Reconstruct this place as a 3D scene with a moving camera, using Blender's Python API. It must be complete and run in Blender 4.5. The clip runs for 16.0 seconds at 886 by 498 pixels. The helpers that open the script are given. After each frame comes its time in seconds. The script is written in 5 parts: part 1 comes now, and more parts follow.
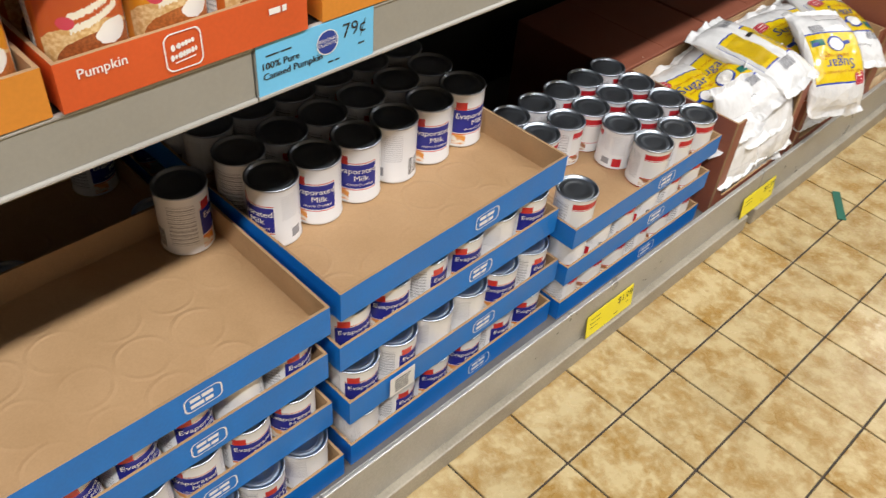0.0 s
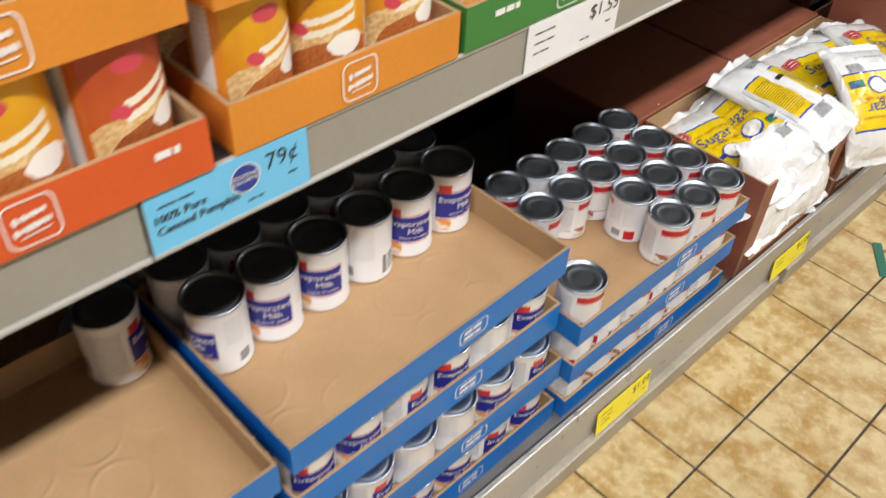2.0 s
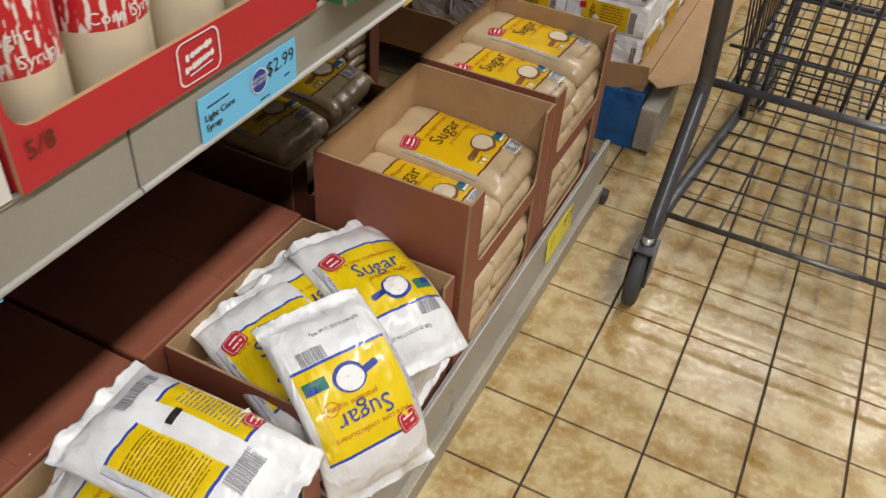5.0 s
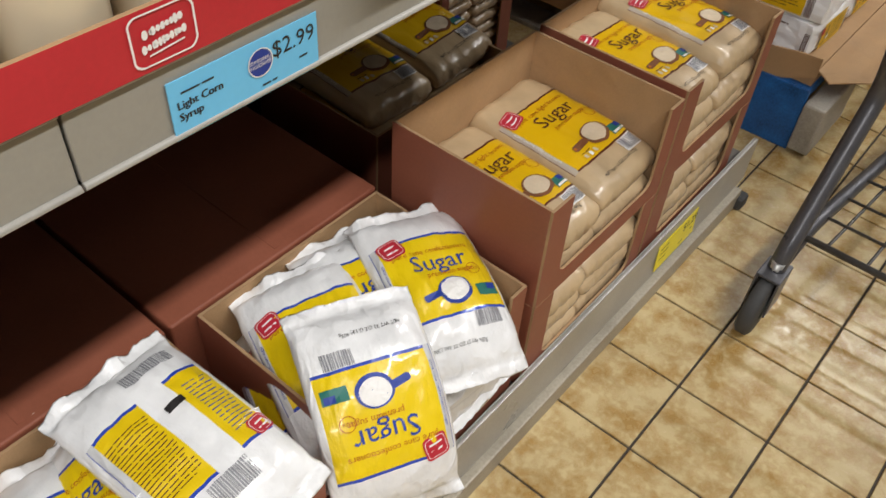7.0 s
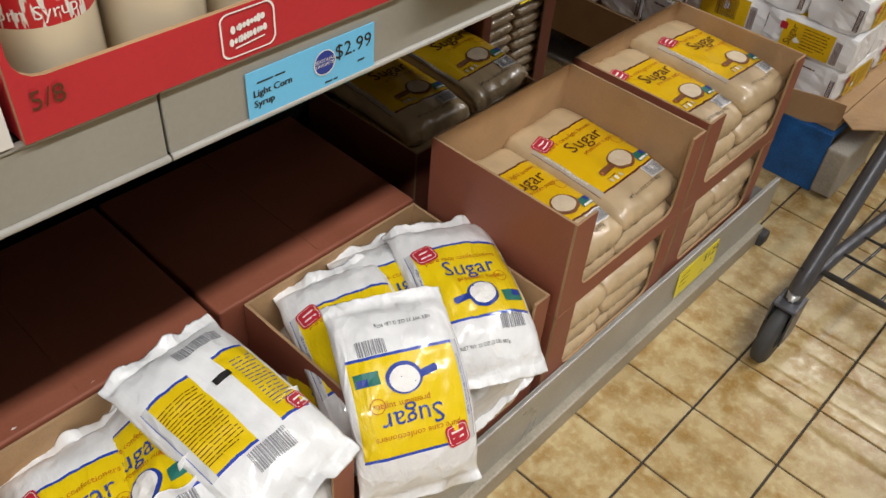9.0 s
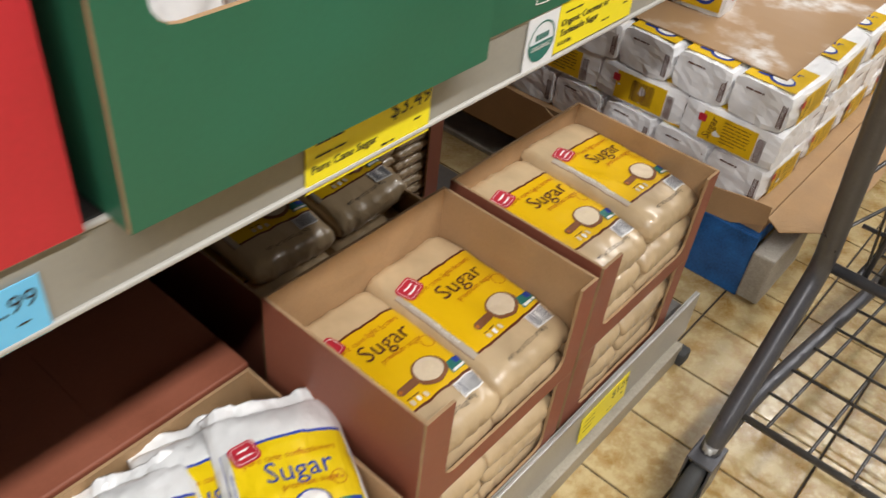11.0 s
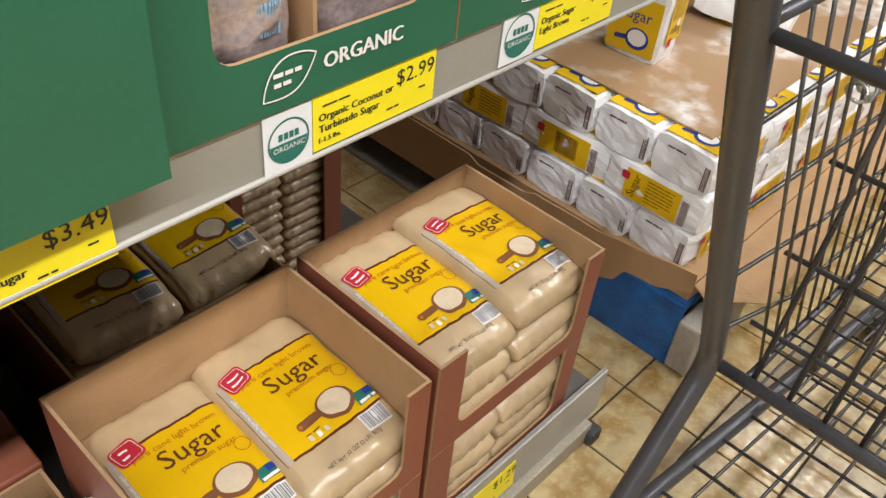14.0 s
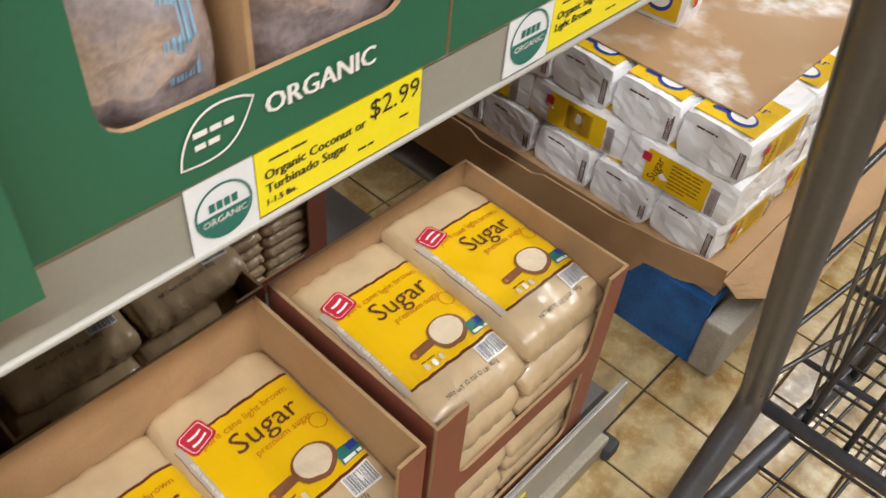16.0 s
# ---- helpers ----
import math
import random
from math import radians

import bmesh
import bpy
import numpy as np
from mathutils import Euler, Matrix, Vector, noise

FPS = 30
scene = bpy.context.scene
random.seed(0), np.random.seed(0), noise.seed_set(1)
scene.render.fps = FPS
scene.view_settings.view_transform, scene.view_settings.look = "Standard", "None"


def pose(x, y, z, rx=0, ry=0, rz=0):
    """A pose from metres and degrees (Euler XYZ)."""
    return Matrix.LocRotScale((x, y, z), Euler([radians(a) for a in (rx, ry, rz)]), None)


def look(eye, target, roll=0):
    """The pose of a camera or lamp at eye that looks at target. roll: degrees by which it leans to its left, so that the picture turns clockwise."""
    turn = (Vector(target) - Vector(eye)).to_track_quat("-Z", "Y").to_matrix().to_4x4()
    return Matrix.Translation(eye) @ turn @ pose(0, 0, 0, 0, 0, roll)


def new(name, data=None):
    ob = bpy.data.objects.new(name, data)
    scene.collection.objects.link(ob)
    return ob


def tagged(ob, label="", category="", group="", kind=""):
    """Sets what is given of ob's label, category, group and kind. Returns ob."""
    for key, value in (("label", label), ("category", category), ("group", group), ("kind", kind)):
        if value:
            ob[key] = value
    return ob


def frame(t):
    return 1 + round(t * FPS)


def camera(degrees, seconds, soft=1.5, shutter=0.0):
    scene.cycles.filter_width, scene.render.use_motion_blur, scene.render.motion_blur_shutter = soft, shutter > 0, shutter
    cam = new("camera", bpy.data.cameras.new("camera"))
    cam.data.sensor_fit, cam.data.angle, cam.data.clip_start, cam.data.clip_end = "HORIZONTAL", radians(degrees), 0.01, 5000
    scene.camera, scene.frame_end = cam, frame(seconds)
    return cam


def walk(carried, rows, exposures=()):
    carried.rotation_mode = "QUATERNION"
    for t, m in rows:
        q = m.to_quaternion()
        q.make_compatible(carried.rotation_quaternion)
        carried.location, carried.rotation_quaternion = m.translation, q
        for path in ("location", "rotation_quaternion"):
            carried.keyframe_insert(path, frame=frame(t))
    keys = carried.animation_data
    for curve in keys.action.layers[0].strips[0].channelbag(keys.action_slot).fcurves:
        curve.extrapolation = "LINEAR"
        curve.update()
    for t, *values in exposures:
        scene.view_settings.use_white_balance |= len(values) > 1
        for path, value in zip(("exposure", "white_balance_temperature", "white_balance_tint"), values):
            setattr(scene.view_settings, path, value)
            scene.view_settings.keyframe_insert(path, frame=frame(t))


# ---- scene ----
cam = camera(55.6, 16.0, soft=1.4, shutter=0.4)
PATH = [
    (0, (0.548, -0.457, 1.208), (-0.46, 0.638, -0.129), 5.2),
    (0.5, (0.558, -0.445, 1.216), (-0.507, 0.558, -0.148), 3.8),
    (1, (0.562, -0.427, 1.222), (-0.532, 0.536, -0.148), 2.8),
    (1.5, (0.522, -0.365, 1.216), (-0.568, 0.596, -0.158), 2.6),
    (2, (0.41, -0.251, 1.199), (-0.622, 0.803, -0.152), 3.3),
    (2.5, (0.294, -0.124, 1.19), (-0.632, 1.037, -0.15), 2.4),
    (3, (0.271, 0.051, 1.194), (-0.527, 1.316, -0.134), 2.5),
    (3.5, (0.288, 0.281, 1.175), (-0.42, 1.633, -0.117), 3.6),
    (4, (0.315, 0.503, 1.141), (-0.274, 1.908, -0.155), 3.6),
    (4.2, (0.315, 0.583, 1.139), (-0.237, 2.003, -0.156), 4.4),
    (6.5, (0.404, 0.934, 1.135), (-0.425, 2.152, -0.216), 5.3),
    (7, (0.344, 0.974, 1.109), (-0.506, 2.1, -0.309), 4.4),
    (7.5, (0.348, 0.954, 1.11), (-0.514, 2.028, -0.341), 3.6),
    (8, (0.386, 0.916, 1.134), (-0.499, 1.97, -0.317), 3.8),
    (8.2, (0.402, 0.899, 1.138), (-0.517, 1.953, -0.293), 3.6),
    (10.5, (0.367, 1.061, 1.114), (-0.591, 2.253, -0.175), 6.2),
    (11, (0.316, 1.204, 1.135), (-0.592, 2.424, -0.163), 6.9),
    (11.5, (0.306, 1.296, 1.132), (-0.558, 2.523, -0.191), 6.4),
    (12, (0.326, 1.358, 1.142), (-0.531, 2.552, -0.214), 5.3),
    (12.5, (0.353, 1.426, 1.151), (-0.516, 2.61, -0.206), 6.1),
    (13, (0.388, 1.462, 1.158), (-0.522, 2.652, -0.167), 6.1),
    (13.5, (0.399, 1.474, 1.166), (-0.555, 2.668, -0.123), 6.5),
    (14, (0.393, 1.475, 1.161), (-0.58, 2.648, -0.134), 6.4),
    (14.5, (0.373, 1.483, 1.133), (-0.612, 2.632, -0.175), 6.6),
    (15, (0.316, 1.53, 1.097), (-0.619, 2.623, -0.293), 7.8),
    (15.5, (0.269, 1.584, 1.106), (-0.643, 2.659, -0.312), 8.1),
    (16, (0.27, 1.621, 1.13), (-0.627, 2.714, -0.285), 5.8),
]
walk(cam, [(t, look(e, g, r)) for t, e, g, r in PATH], [(0, -0.33), (2.0, -0.28), (3.0, -0.55), (4.0, -0.6), (8.2, -0.6), (10.3, -0.5), (11, -0.3), (14, -0.15), (16, -0.2)])

# ---- world, light, exposure ----
world = bpy.data.worlds.new("store_world")
scene.world = world
world.use_nodes = True
world.node_tree.nodes["Background"].inputs[0].default_value = (1.0, 0.97, 0.93, 1)
world.node_tree.nodes["Background"].inputs[1].default_value = 0.06


def strip_lamp(x, y, z, length, power, turn=0):
    lamp = bpy.data.lights.new("strip_light", "AREA")
    lamp.shape, lamp.size, lamp.size_y, lamp.energy = "RECTANGLE", 0.16, length, power
    lamp.color = (1.0, 0.985, 0.972)
    ob = new("strip_light", lamp)
    ob.matrix_world = pose(x, y, z, 0, 0, turn)
    return ob


LAMP_X, CEIL = 1.5, 3.5
FILL_X, FILL_Y = 1.25, 5.7
strip_lamp(LAMP_X, -0.9, CEIL - 0.12, 9.4, 385)
# added fill lamp, unseen, to brighten the pallet
strip_lamp(FILL_X, FILL_Y, CEIL - 0.12, 3.0, 170, 90)


# ---- material helpers ----
MATS = {}


class Graph:
    """Small helper to write node graphs."""

    def __init__(self, name):
        self.m = bpy.data.materials.new(name)
        self.m.use_nodes = True
        self.t = self.m.node_tree
        self.b = self.t.nodes["Principled BSDF"]
        MATS[name] = self.m

    def node(self, kind, **inputs):
        n = self.t.nodes.new(kind)
        for k, v in inputs.items():
            self.put(n.inputs[int(k[1:])] if k[0] == "i" and k[1:].isdigit() else n.inputs[k], v)
        return n

    def put(self, socket, v):
        if isinstance(v, bpy.types.NodeSocket):
            self.t.links.new(v, socket)
        elif isinstance(v, tuple) and len(v) == 3 and socket.type == "RGBA":
            socket.default_value = (*v, 1)
        else:
            socket.default_value = v

    def math(self, op, a, b=0.0, c=0.0):
        n = self.t.nodes.new("ShaderNodeMath")
        n.operation = op
        self.put(n.inputs[0], a), self.put(n.inputs[1], b), self.put(n.inputs[2], c)
        return n.outputs[0]

    def mix(self, f, a, b):
        n = self.t.nodes.new("ShaderNodeMix")
        n.data_type = "RGBA"
        self.put(n.inputs[0], f), self.put(n.inputs[6], a), self.put(n.inputs[7], b)
        return n.outputs[2]

    def coords(self, which="Object"):
        n = self.t.nodes.new("ShaderNodeTexCoord")
        return n.outputs[which]

    def noise(self, scale, detail=3.0, vec=None, stretch=None):
        vec = vec or self.coords()
        if stretch:
            mp = self.t.nodes.new("ShaderNodeMapping")
            mp.inputs["Scale"].default_value = stretch
            self.t.links.new(vec, mp.inputs[0])
            vec = mp.outputs[0]
        n = self.t.nodes.new("ShaderNodeTexNoise")
        n.inputs["Scale"].default_value, n.inputs["Detail"].default_value = scale, detail
        self.t.links.new(vec, n.inputs["Vector"])
        return n.outputs[0]

    def ramp(self, v, lo, hi, a=0.0, b=1.0):
        n = self.t.nodes.new("ShaderNodeMapRange")
        self.put(n.inputs[0], v)
        n.inputs[1].default_value, n.inputs[2].default_value, n.inputs[3].default_value, n.inputs[4].default_value = lo, hi, a, b
        return n.outputs[0]

    def uv(self):
        s = self.t.nodes.new("ShaderNodeSeparateXYZ")
        self.t.links.new(self.coords("UV"), s.inputs[0])
        return s.outputs[0], s.outputs[1]

    def rect(self, u, v, u0, u1, v0, v1):
        a = self.math("MULTIPLY", self.math("GREATER_THAN", u, u0), self.math("LESS_THAN", u, u1))
        b = self.math("MULTIPLY", self.math("GREATER_THAN", v, v0), self.math("LESS_THAN", v, v1))
        return self.math("MULTIPLY", a, b)

    def random(self):
        return self.t.nodes.new("ShaderNodeObjectInfo").outputs["Random"]

    def bump(self, height, strength=0.2, distance=0.002):
        n = self.t.nodes.new("ShaderNodeBump")
        n.inputs["Strength"].default_value, n.inputs["Distance"].default_value = strength, distance
        self.t.links.new(height, n.inputs["Height"])
        self.t.links.new(n.outputs[0], self.b.inputs["Normal"])

    def done(self, color, rough=0.5, metal=0.0, **more):
        self.put(self.b.inputs["Base Color"], color)
        self.put(self.b.inputs["Roughness"], rough)
        self.put(self.b.inputs["Metallic"], metal)
        for k, v in more.items():
            self.put(self.b.inputs[k.replace("_", " ")], v)
        return self.m


def shade(c, k):
    return tuple(min(1, x * k) for x in c)


def surface(name, color, rough=0.5, metal=0.0, fine=220.0, broad=9.0, vary=0.16, relief=0.12, each=0.06, waves=0.0, **more):
    """A material with grain and broad blotches, and a slight difference from object to object."""
    g = Graph(name)
    f, w = g.noise(fine, 4), g.noise(broad, 3)
    k = g.math("ADD", g.math("MULTIPLY", f, 0.4), g.math("MULTIPLY", w, 0.6))
    col = g.mix(g.ramp(k, 0.3, 0.7), shade(color, 1 - vary), shade(color, 1 + vary))
    if each:
        col = g.mix(g.math("MULTIPLY", g.random(), each * 2), col, shade(color, 0.6))
    g.bump(g.math("ADD", f, g.math("MULTIPLY", w, waves)) if waves else f, relief)
    return g.done(col, g.ramp(w, 0.3, 0.7, max(0.02, rough - 0.08), min(1, rough + 0.08)), metal, **more)


surface("shelf_paint", (0.31, 0.295, 0.255), 0.42, vary=0.07, relief=0.04)
surface("shelf_edge", (0.46, 0.44, 0.40), 0.4, vary=0.1)
surface("lip_metal", (0.42, 0.41, 0.38), 0.35, 0.35, vary=0.22, broad=14)
surface("kick_metal", (0.36, 0.32, 0.25), 0.45, 0.1, vary=0.3, broad=12)
# near-black colour carries the deep shade inside the shelf
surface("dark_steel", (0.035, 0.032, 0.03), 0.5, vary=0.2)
surface("deck_steel", (0.13, 0.12, 0.11), 0.5, vary=0.2)
# wall colour is darkened to cut light bounced under the shelf
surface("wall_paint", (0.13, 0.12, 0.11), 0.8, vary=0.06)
# ceiling colour is greyed to hold back bounced fill light
surface("ceiling_paint", (0.35, 0.34, 0.33), 0.9, vary=0.05)
surface("tan_card", (0.43, 0.265, 0.132), 0.78, vary=0.12, fine=380, broad=16, relief=0.22, waves=14.0)
surface("tan_edge", (0.40, 0.25, 0.13), 0.85, vary=0.25, fine=600)
surface("brown_print", (0.275, 0.088, 0.05), 0.5, vary=0.12, broad=12, relief=0.04)
surface("blue_print", (0.006, 0.17, 0.56), 0.42, vary=0.12, broad=20, relief=0.03)
surface("green_print", (0.022, 0.135, 0.075), 0.42, vary=0.1, broad=10, relief=0.03)
surface("leaf_green_print", (0.045, 0.22, 0.05), 0.42, vary=0.1, broad=10, relief=0.03)
surface("red_print", (0.52, 0.024, 0.036), 0.42, vary=0.1, broad=10, relief=0.03)
surface("orange_print", (0.64, 0.095, 0.02), 0.42, vary=0.1, broad=10, relief=0.03)
surface("amber_print", (0.68, 0.25, 0.03), 0.42, vary=0.1, broad=10, relief=0.03)
surface("white_print", (0.78, 0.76, 0.72), 0.45, vary=0.05, relief=0.03)
surface("ink_white", (0.85, 0.83, 0.80), 0.5, vary=0.04, each=0)
surface("ink_black", (0.02, 0.018, 0.018), 0.5, vary=0.1, each=0)
surface("ink_brown", (0.10, 0.03, 0.012), 0.5, vary=0.1, each=0)
surface("ink_blue", (0.015, 0.045, 0.30), 0.45, vary=0.08, each=0)
surface("ink_red", (0.50, 0.02, 0.04), 0.45, vary=0.08, each=0)
surface("ink_green", (0.02, 0.16, 0.13), 0.45, vary=0.08, each=0)
surface("ink_orange", (0.50, 0.15, 0.008), 0.45, vary=0.08, each=0)
surface("ink_grey", (0.25, 0.25, 0.27), 0.5, vary=0.1, each=0)
surface("ink_lightblue", (0.25, 0.45, 0.65), 0.5, vary=0.1, each=0)
surface("tag_blue", (0.16, 0.55, 0.86), 0.35, vary=0.04, relief=0.02, each=0)
surface("tag_yellow", (0.92, 0.78, 0.02), 0.35, vary=0.04, relief=0.02, each=0)
surface("tag_white", (0.80, 0.82, 0.85), 0.35, vary=0.04, relief=0.02, each=0)
surface("lid_metal", (0.50, 0.55, 0.62), 0.36, 1.0, vary=0.1, fine=500, relief=0.03)
surface("cart_grey", (0.105, 0.105, 0.115), 0.34, 0.45, vary=0.2, broad=25, relief=0.05)
surface("cart_wire", (0.13, 0.125, 0.12), 0.32, 0.6, vary=0.25, broad=30, relief=0.05)
surface("cart_plastic", (0.022, 0.027, 0.026), 0.42, vary=0.15, relief=0.08)
surface("grip_plastic", (0.035, 0.042, 0.05), 0.45, vary=0.2, relief=0.1)
surface("rubber", (0.05, 0.05, 0.05), 0.7, vary=0.2)
surface("red_plastic", (0.5, 0.02, 0.02), 0.4, vary=0.15)
surface("zinc", (0.5, 0.5, 0.48), 0.35, 0.8, vary=0.2)
surface("pallet_blue", (0.010, 0.098, 0.31), 0.42, vary=0.6, broad=18, relief=0.4)
surface("pallet_grey", (0.38, 0.35, 0.30), 0.6, vary=0.35, broad=14, relief=0.3)
surface("debris_green", (0.02, 0.14, 0.09), 0.5)
# wide tone spread of pink_film paints the dark of its folds into the colour
surface("pink_film", (0.54, 0.46, 0.46), 0.16, 0.5, vary=0.5, broad=18, relief=0.3, waves=3.0)
surface("green_film", (0.015, 0.17, 0.06), 0.2, vary=0.25, broad=30, relief=0.4, waves=8.0)
surface("lamp_white", (0.8, 0.8, 0.78), 0.5, vary=0.03)


def tile_material():
    g = Graph("floor_tile")
    pos = g.node("ShaderNodeNewGeometry").outputs["Position"]
    m = g.noise(18, 3, pos)
    m2 = g.noise(75, 5, pos)
    patch = g.ramp(g.math("ADD", g.math("MULTIPLY", m, 0.58), g.math("MULTIPLY", m2, 0.42)), 0.42, 0.60)
    col = g.mix(patch, (0.60, 0.475, 0.25), (0.37, 0.215, 0.055))
    col = g.mix(g.math("MULTIPLY", g.random(), 0.22), col, (0.40, 0.32, 0.19))
    dirt = g.ramp(g.noise(5, 5, pos), 0.52, 0.75, 0, 0.35)
    col = g.mix(dirt, col, (0.25, 0.17, 0.08))
    g.bump(m2, 0.08)
    g.done(col, g.ramp(m2, 0.3, 0.7, 0.16, 0.34))
    surface("grout", (0.055, 0.042, 0.03), 0.8, vary=0.3)


tile_material()


def tray_material():
    """Cardboard that has taken the rings of the cans under it."""
    g = Graph("tray_card")
    s = g.node("ShaderNodeSeparateXYZ")
    g.t.links.new(g.coords(), s.inputs[0])
    wob = g.math("MULTIPLY", g.math("SUBTRACT", g.noise(14, 2), 0.5), 0.14)
    fx = g.math("SUBTRACT", g.math("FRACT", g.math("ADD", wob, g.math("DIVIDE", s.outputs[0], 0.0747))), 0.5)
    fy = g.math("SUBTRACT", g.math("FRACT", g.math("ADD", wob, g.math("DIVIDE", s.outputs[1], 0.0747))), 0.5)
    r = g.math("SQRT", g.math("ADD", g.math("MULTIPLY", fx, fx), g.math("MULTIPLY", fy, fy)))
    ring = g.math("SUBTRACT", 1.0, g.math("MINIMUM", 1.0, g.math("MULTIPLY", g.math("ABSOLUTE", g.math("SUBTRACT", r, 0.44)), 16.0)))
    ring = g.math("MULTIPLY", ring, g.ramp(g.noise(11, 2), 0.38, 0.62))
    fine, broad = g.noise(380, 4), g.noise(12, 3)
    col = g.mix(g.ramp(g.math("ADD", g.math("MULTIPLY", fine, 0.4), g.math("MULTIPLY", broad, 0.6)), 0.3, 0.7), (0.41, 0.25, 0.12), (0.50, 0.315, 0.165))
    g.bump(g.math("ADD", g.math("MULTIPLY", fine, 0.06), g.math("ADD", g.math("MULTIPLY", ring, 0.5), g.math("MULTIPLY", broad, 1.6))), 0.7, 0.003)
    g.done(col, 0.62)


tray_material()


# ---- mesh helpers ----
def finish(bm, smooth=False):
    bm.normal_update()
    me = bpy.data.meshes.new("mesh")
    bm.to_mesh(me)
    bm.free()
    if smooth:
        me.polygons.foreach_set("use_smooth", [True] * len(me.polygons))
    return me


def part(name, me, material, parent=None, label="", m=None):
    """Links a bmesh or mesh as one mesh object, under a thing or a part."""
    if isinstance(me, bmesh.types.BMesh):
        me = finish(me)
    mats = material if isinstance(material, (list, tuple)) else [material]
    if not me.materials:
        for k in mats:
            me.materials.append(MATS[k])
    ob = new(name, me)
    ob.parent = parent
    if m is not None:
        ob.matrix_basis = m
    if label:
        ob["label"] = label
    return ob


INK_NAMES = {"ink_brown": "lettering", "ink_red": "brand_badge", "ink_white": "white_print", "ink_orange": "small_lettering", "ink_blue": "blue_print", "ink_green": "approval_mark", "ink_black": "weight_print", "ink_grey": "barcode", "sugar_tint": "sugar_picture", "spoon_brown": "spoon_picture", "paper_yellow": "yellow_panel"}


def by_ink(me, mats):
    """Splits printed shapes by their ink: a list of (name, mesh, ink)."""
    out = []
    for k, mat in enumerate(mats):
        polys = [p for p in me.polygons if p.material_index == k]
        if not polys:
            continue
        used = sorted({i for p in polys for i in p.vertices})
        at = {i: n for n, i in enumerate(used)}
        m2 = bpy.data.meshes.new("mesh")
        m2.from_pydata([me.vertices[i].co for i in used], [], [[at[i] for i in p.vertices] for p in polys])
        m2.materials.append(MATS[mat])
        out.append((INK_NAMES[mat], m2, mat))
    return out


def thing(name, m, label, category, group="", kind=""):
    ob = new(name)
    ob.empty_display_size = 0.05
    ob.matrix_basis = m
    return tagged(ob, label, category, group, kind)


def block(bm, x0, x1, y0, y1, z0, z1, bevel=0.0, mat=0):
    """A box in bm, optionally with bevelled edges."""
    r = bmesh.ops.create_cube(bm, size=1, matrix=Matrix.Translation(((x0 + x1) / 2, (y0 + y1) / 2, (z0 + z1) / 2)) @ Matrix.Diagonal((x1 - x0, y1 - y0, z1 - z0, 1)))
    vs = r["verts"]
    fs = {f for v in vs for f in v.link_faces}
    for f in fs:
        f.material_index = mat
    if bevel:
        es = {e for v in vs for e in v.link_edges}
        bmesh.ops.bevel(bm, geom=list(es), offset=bevel, segments=2, affect="EDGES", profile=0.5)
    return bm


def box_mesh(x0, x1, y0, y1, z0, z1, bevel=0.0):
    return finish(block(bmesh.new(), x0, x1, y0, y1, z0, z1, bevel))


def tube(points, r, sides=8, closed=False, bm=None):
    """A round bar along a line of points."""
    bm = bm or bmesh.new()
    pts = [Vector(p) for p in points]
    rings, up = [], None
    n = len(pts)
    for i, p in enumerate(pts):
        d = (pts[min(i + 1, n - 1)] - pts[max(i - 1, 0)]).normalized()
        if up is None:
            up = d.orthogonal().normalized()
        up = (up - d * up.dot(d)).normalized()
        s = d.cross(up)
        rings.append([bm.verts.new(p + (up * math.cos(a) + s * math.sin(a)) * r) for a in (2 * math.pi * k / sides for k in range(sides))])
    for a, b in zip(rings, rings[1:]):
        for k in range(sides):
            f = bm.faces.new((a[k], a[(k + 1) % sides], b[(k + 1) % sides], b[k]))
            f.smooth = True
    bm.faces.new(rings[0][::-1]), bm.faces.new(rings[-1])
    return bm


def rounded(points, radius, steps=6):
    """The line of points with its corners rounded off."""
    pts = [Vector(p) for p in points]
    out = [pts[0]]
    for a, b, c in zip(pts, pts[1:], pts[2:]):
        d1, d2 = (a - b), (c - b)
        r = min(radius, d1.length * 0.45, d2.length * 0.45)
        p, q = b + d1.normalized() * r, b + d2.normalized() * r
        for k in range(steps + 1):
            t = k / steps
            out.append(p * (1 - t) ** 2 + b * 2 * t * (1 - t) + q * t * t)
    return out + [pts[-1]]


def lathe(profile, sides=24, bm=None, uv=False):
    """A turned body from (radius, height) pairs, with u round it and v along it."""
    bm = bm or bmesh.new()
    lay = bm.loops.layers.uv.verify()
    z0, z1 = profile[0][1], profile[-1][1]
    rings = [[bm.verts.new((r * math.cos(2 * math.pi * k / sides), r * math.sin(2 * math.pi * k / sides), z)) for k in range(sides)] for r, z in profile]
    for a, b in zip(rings, rings[1:]):
        for k in range(sides):
            j = (k + 1) % sides
            f = bm.faces.new((a[k], a[j], b[j], b[k]))
            f.smooth = True
            for lp, (uu, vv) in zip(f.loops, ((k, a[0].co.z), (k + 1, a[0].co.z), (k + 1, b[0].co.z), (k, b[0].co.z))):
                lp[lay].uv = (uu / sides, (vv - z0) / ((z1 - z0) or 1))
    return bm, rings


FONT_CACHE = {}


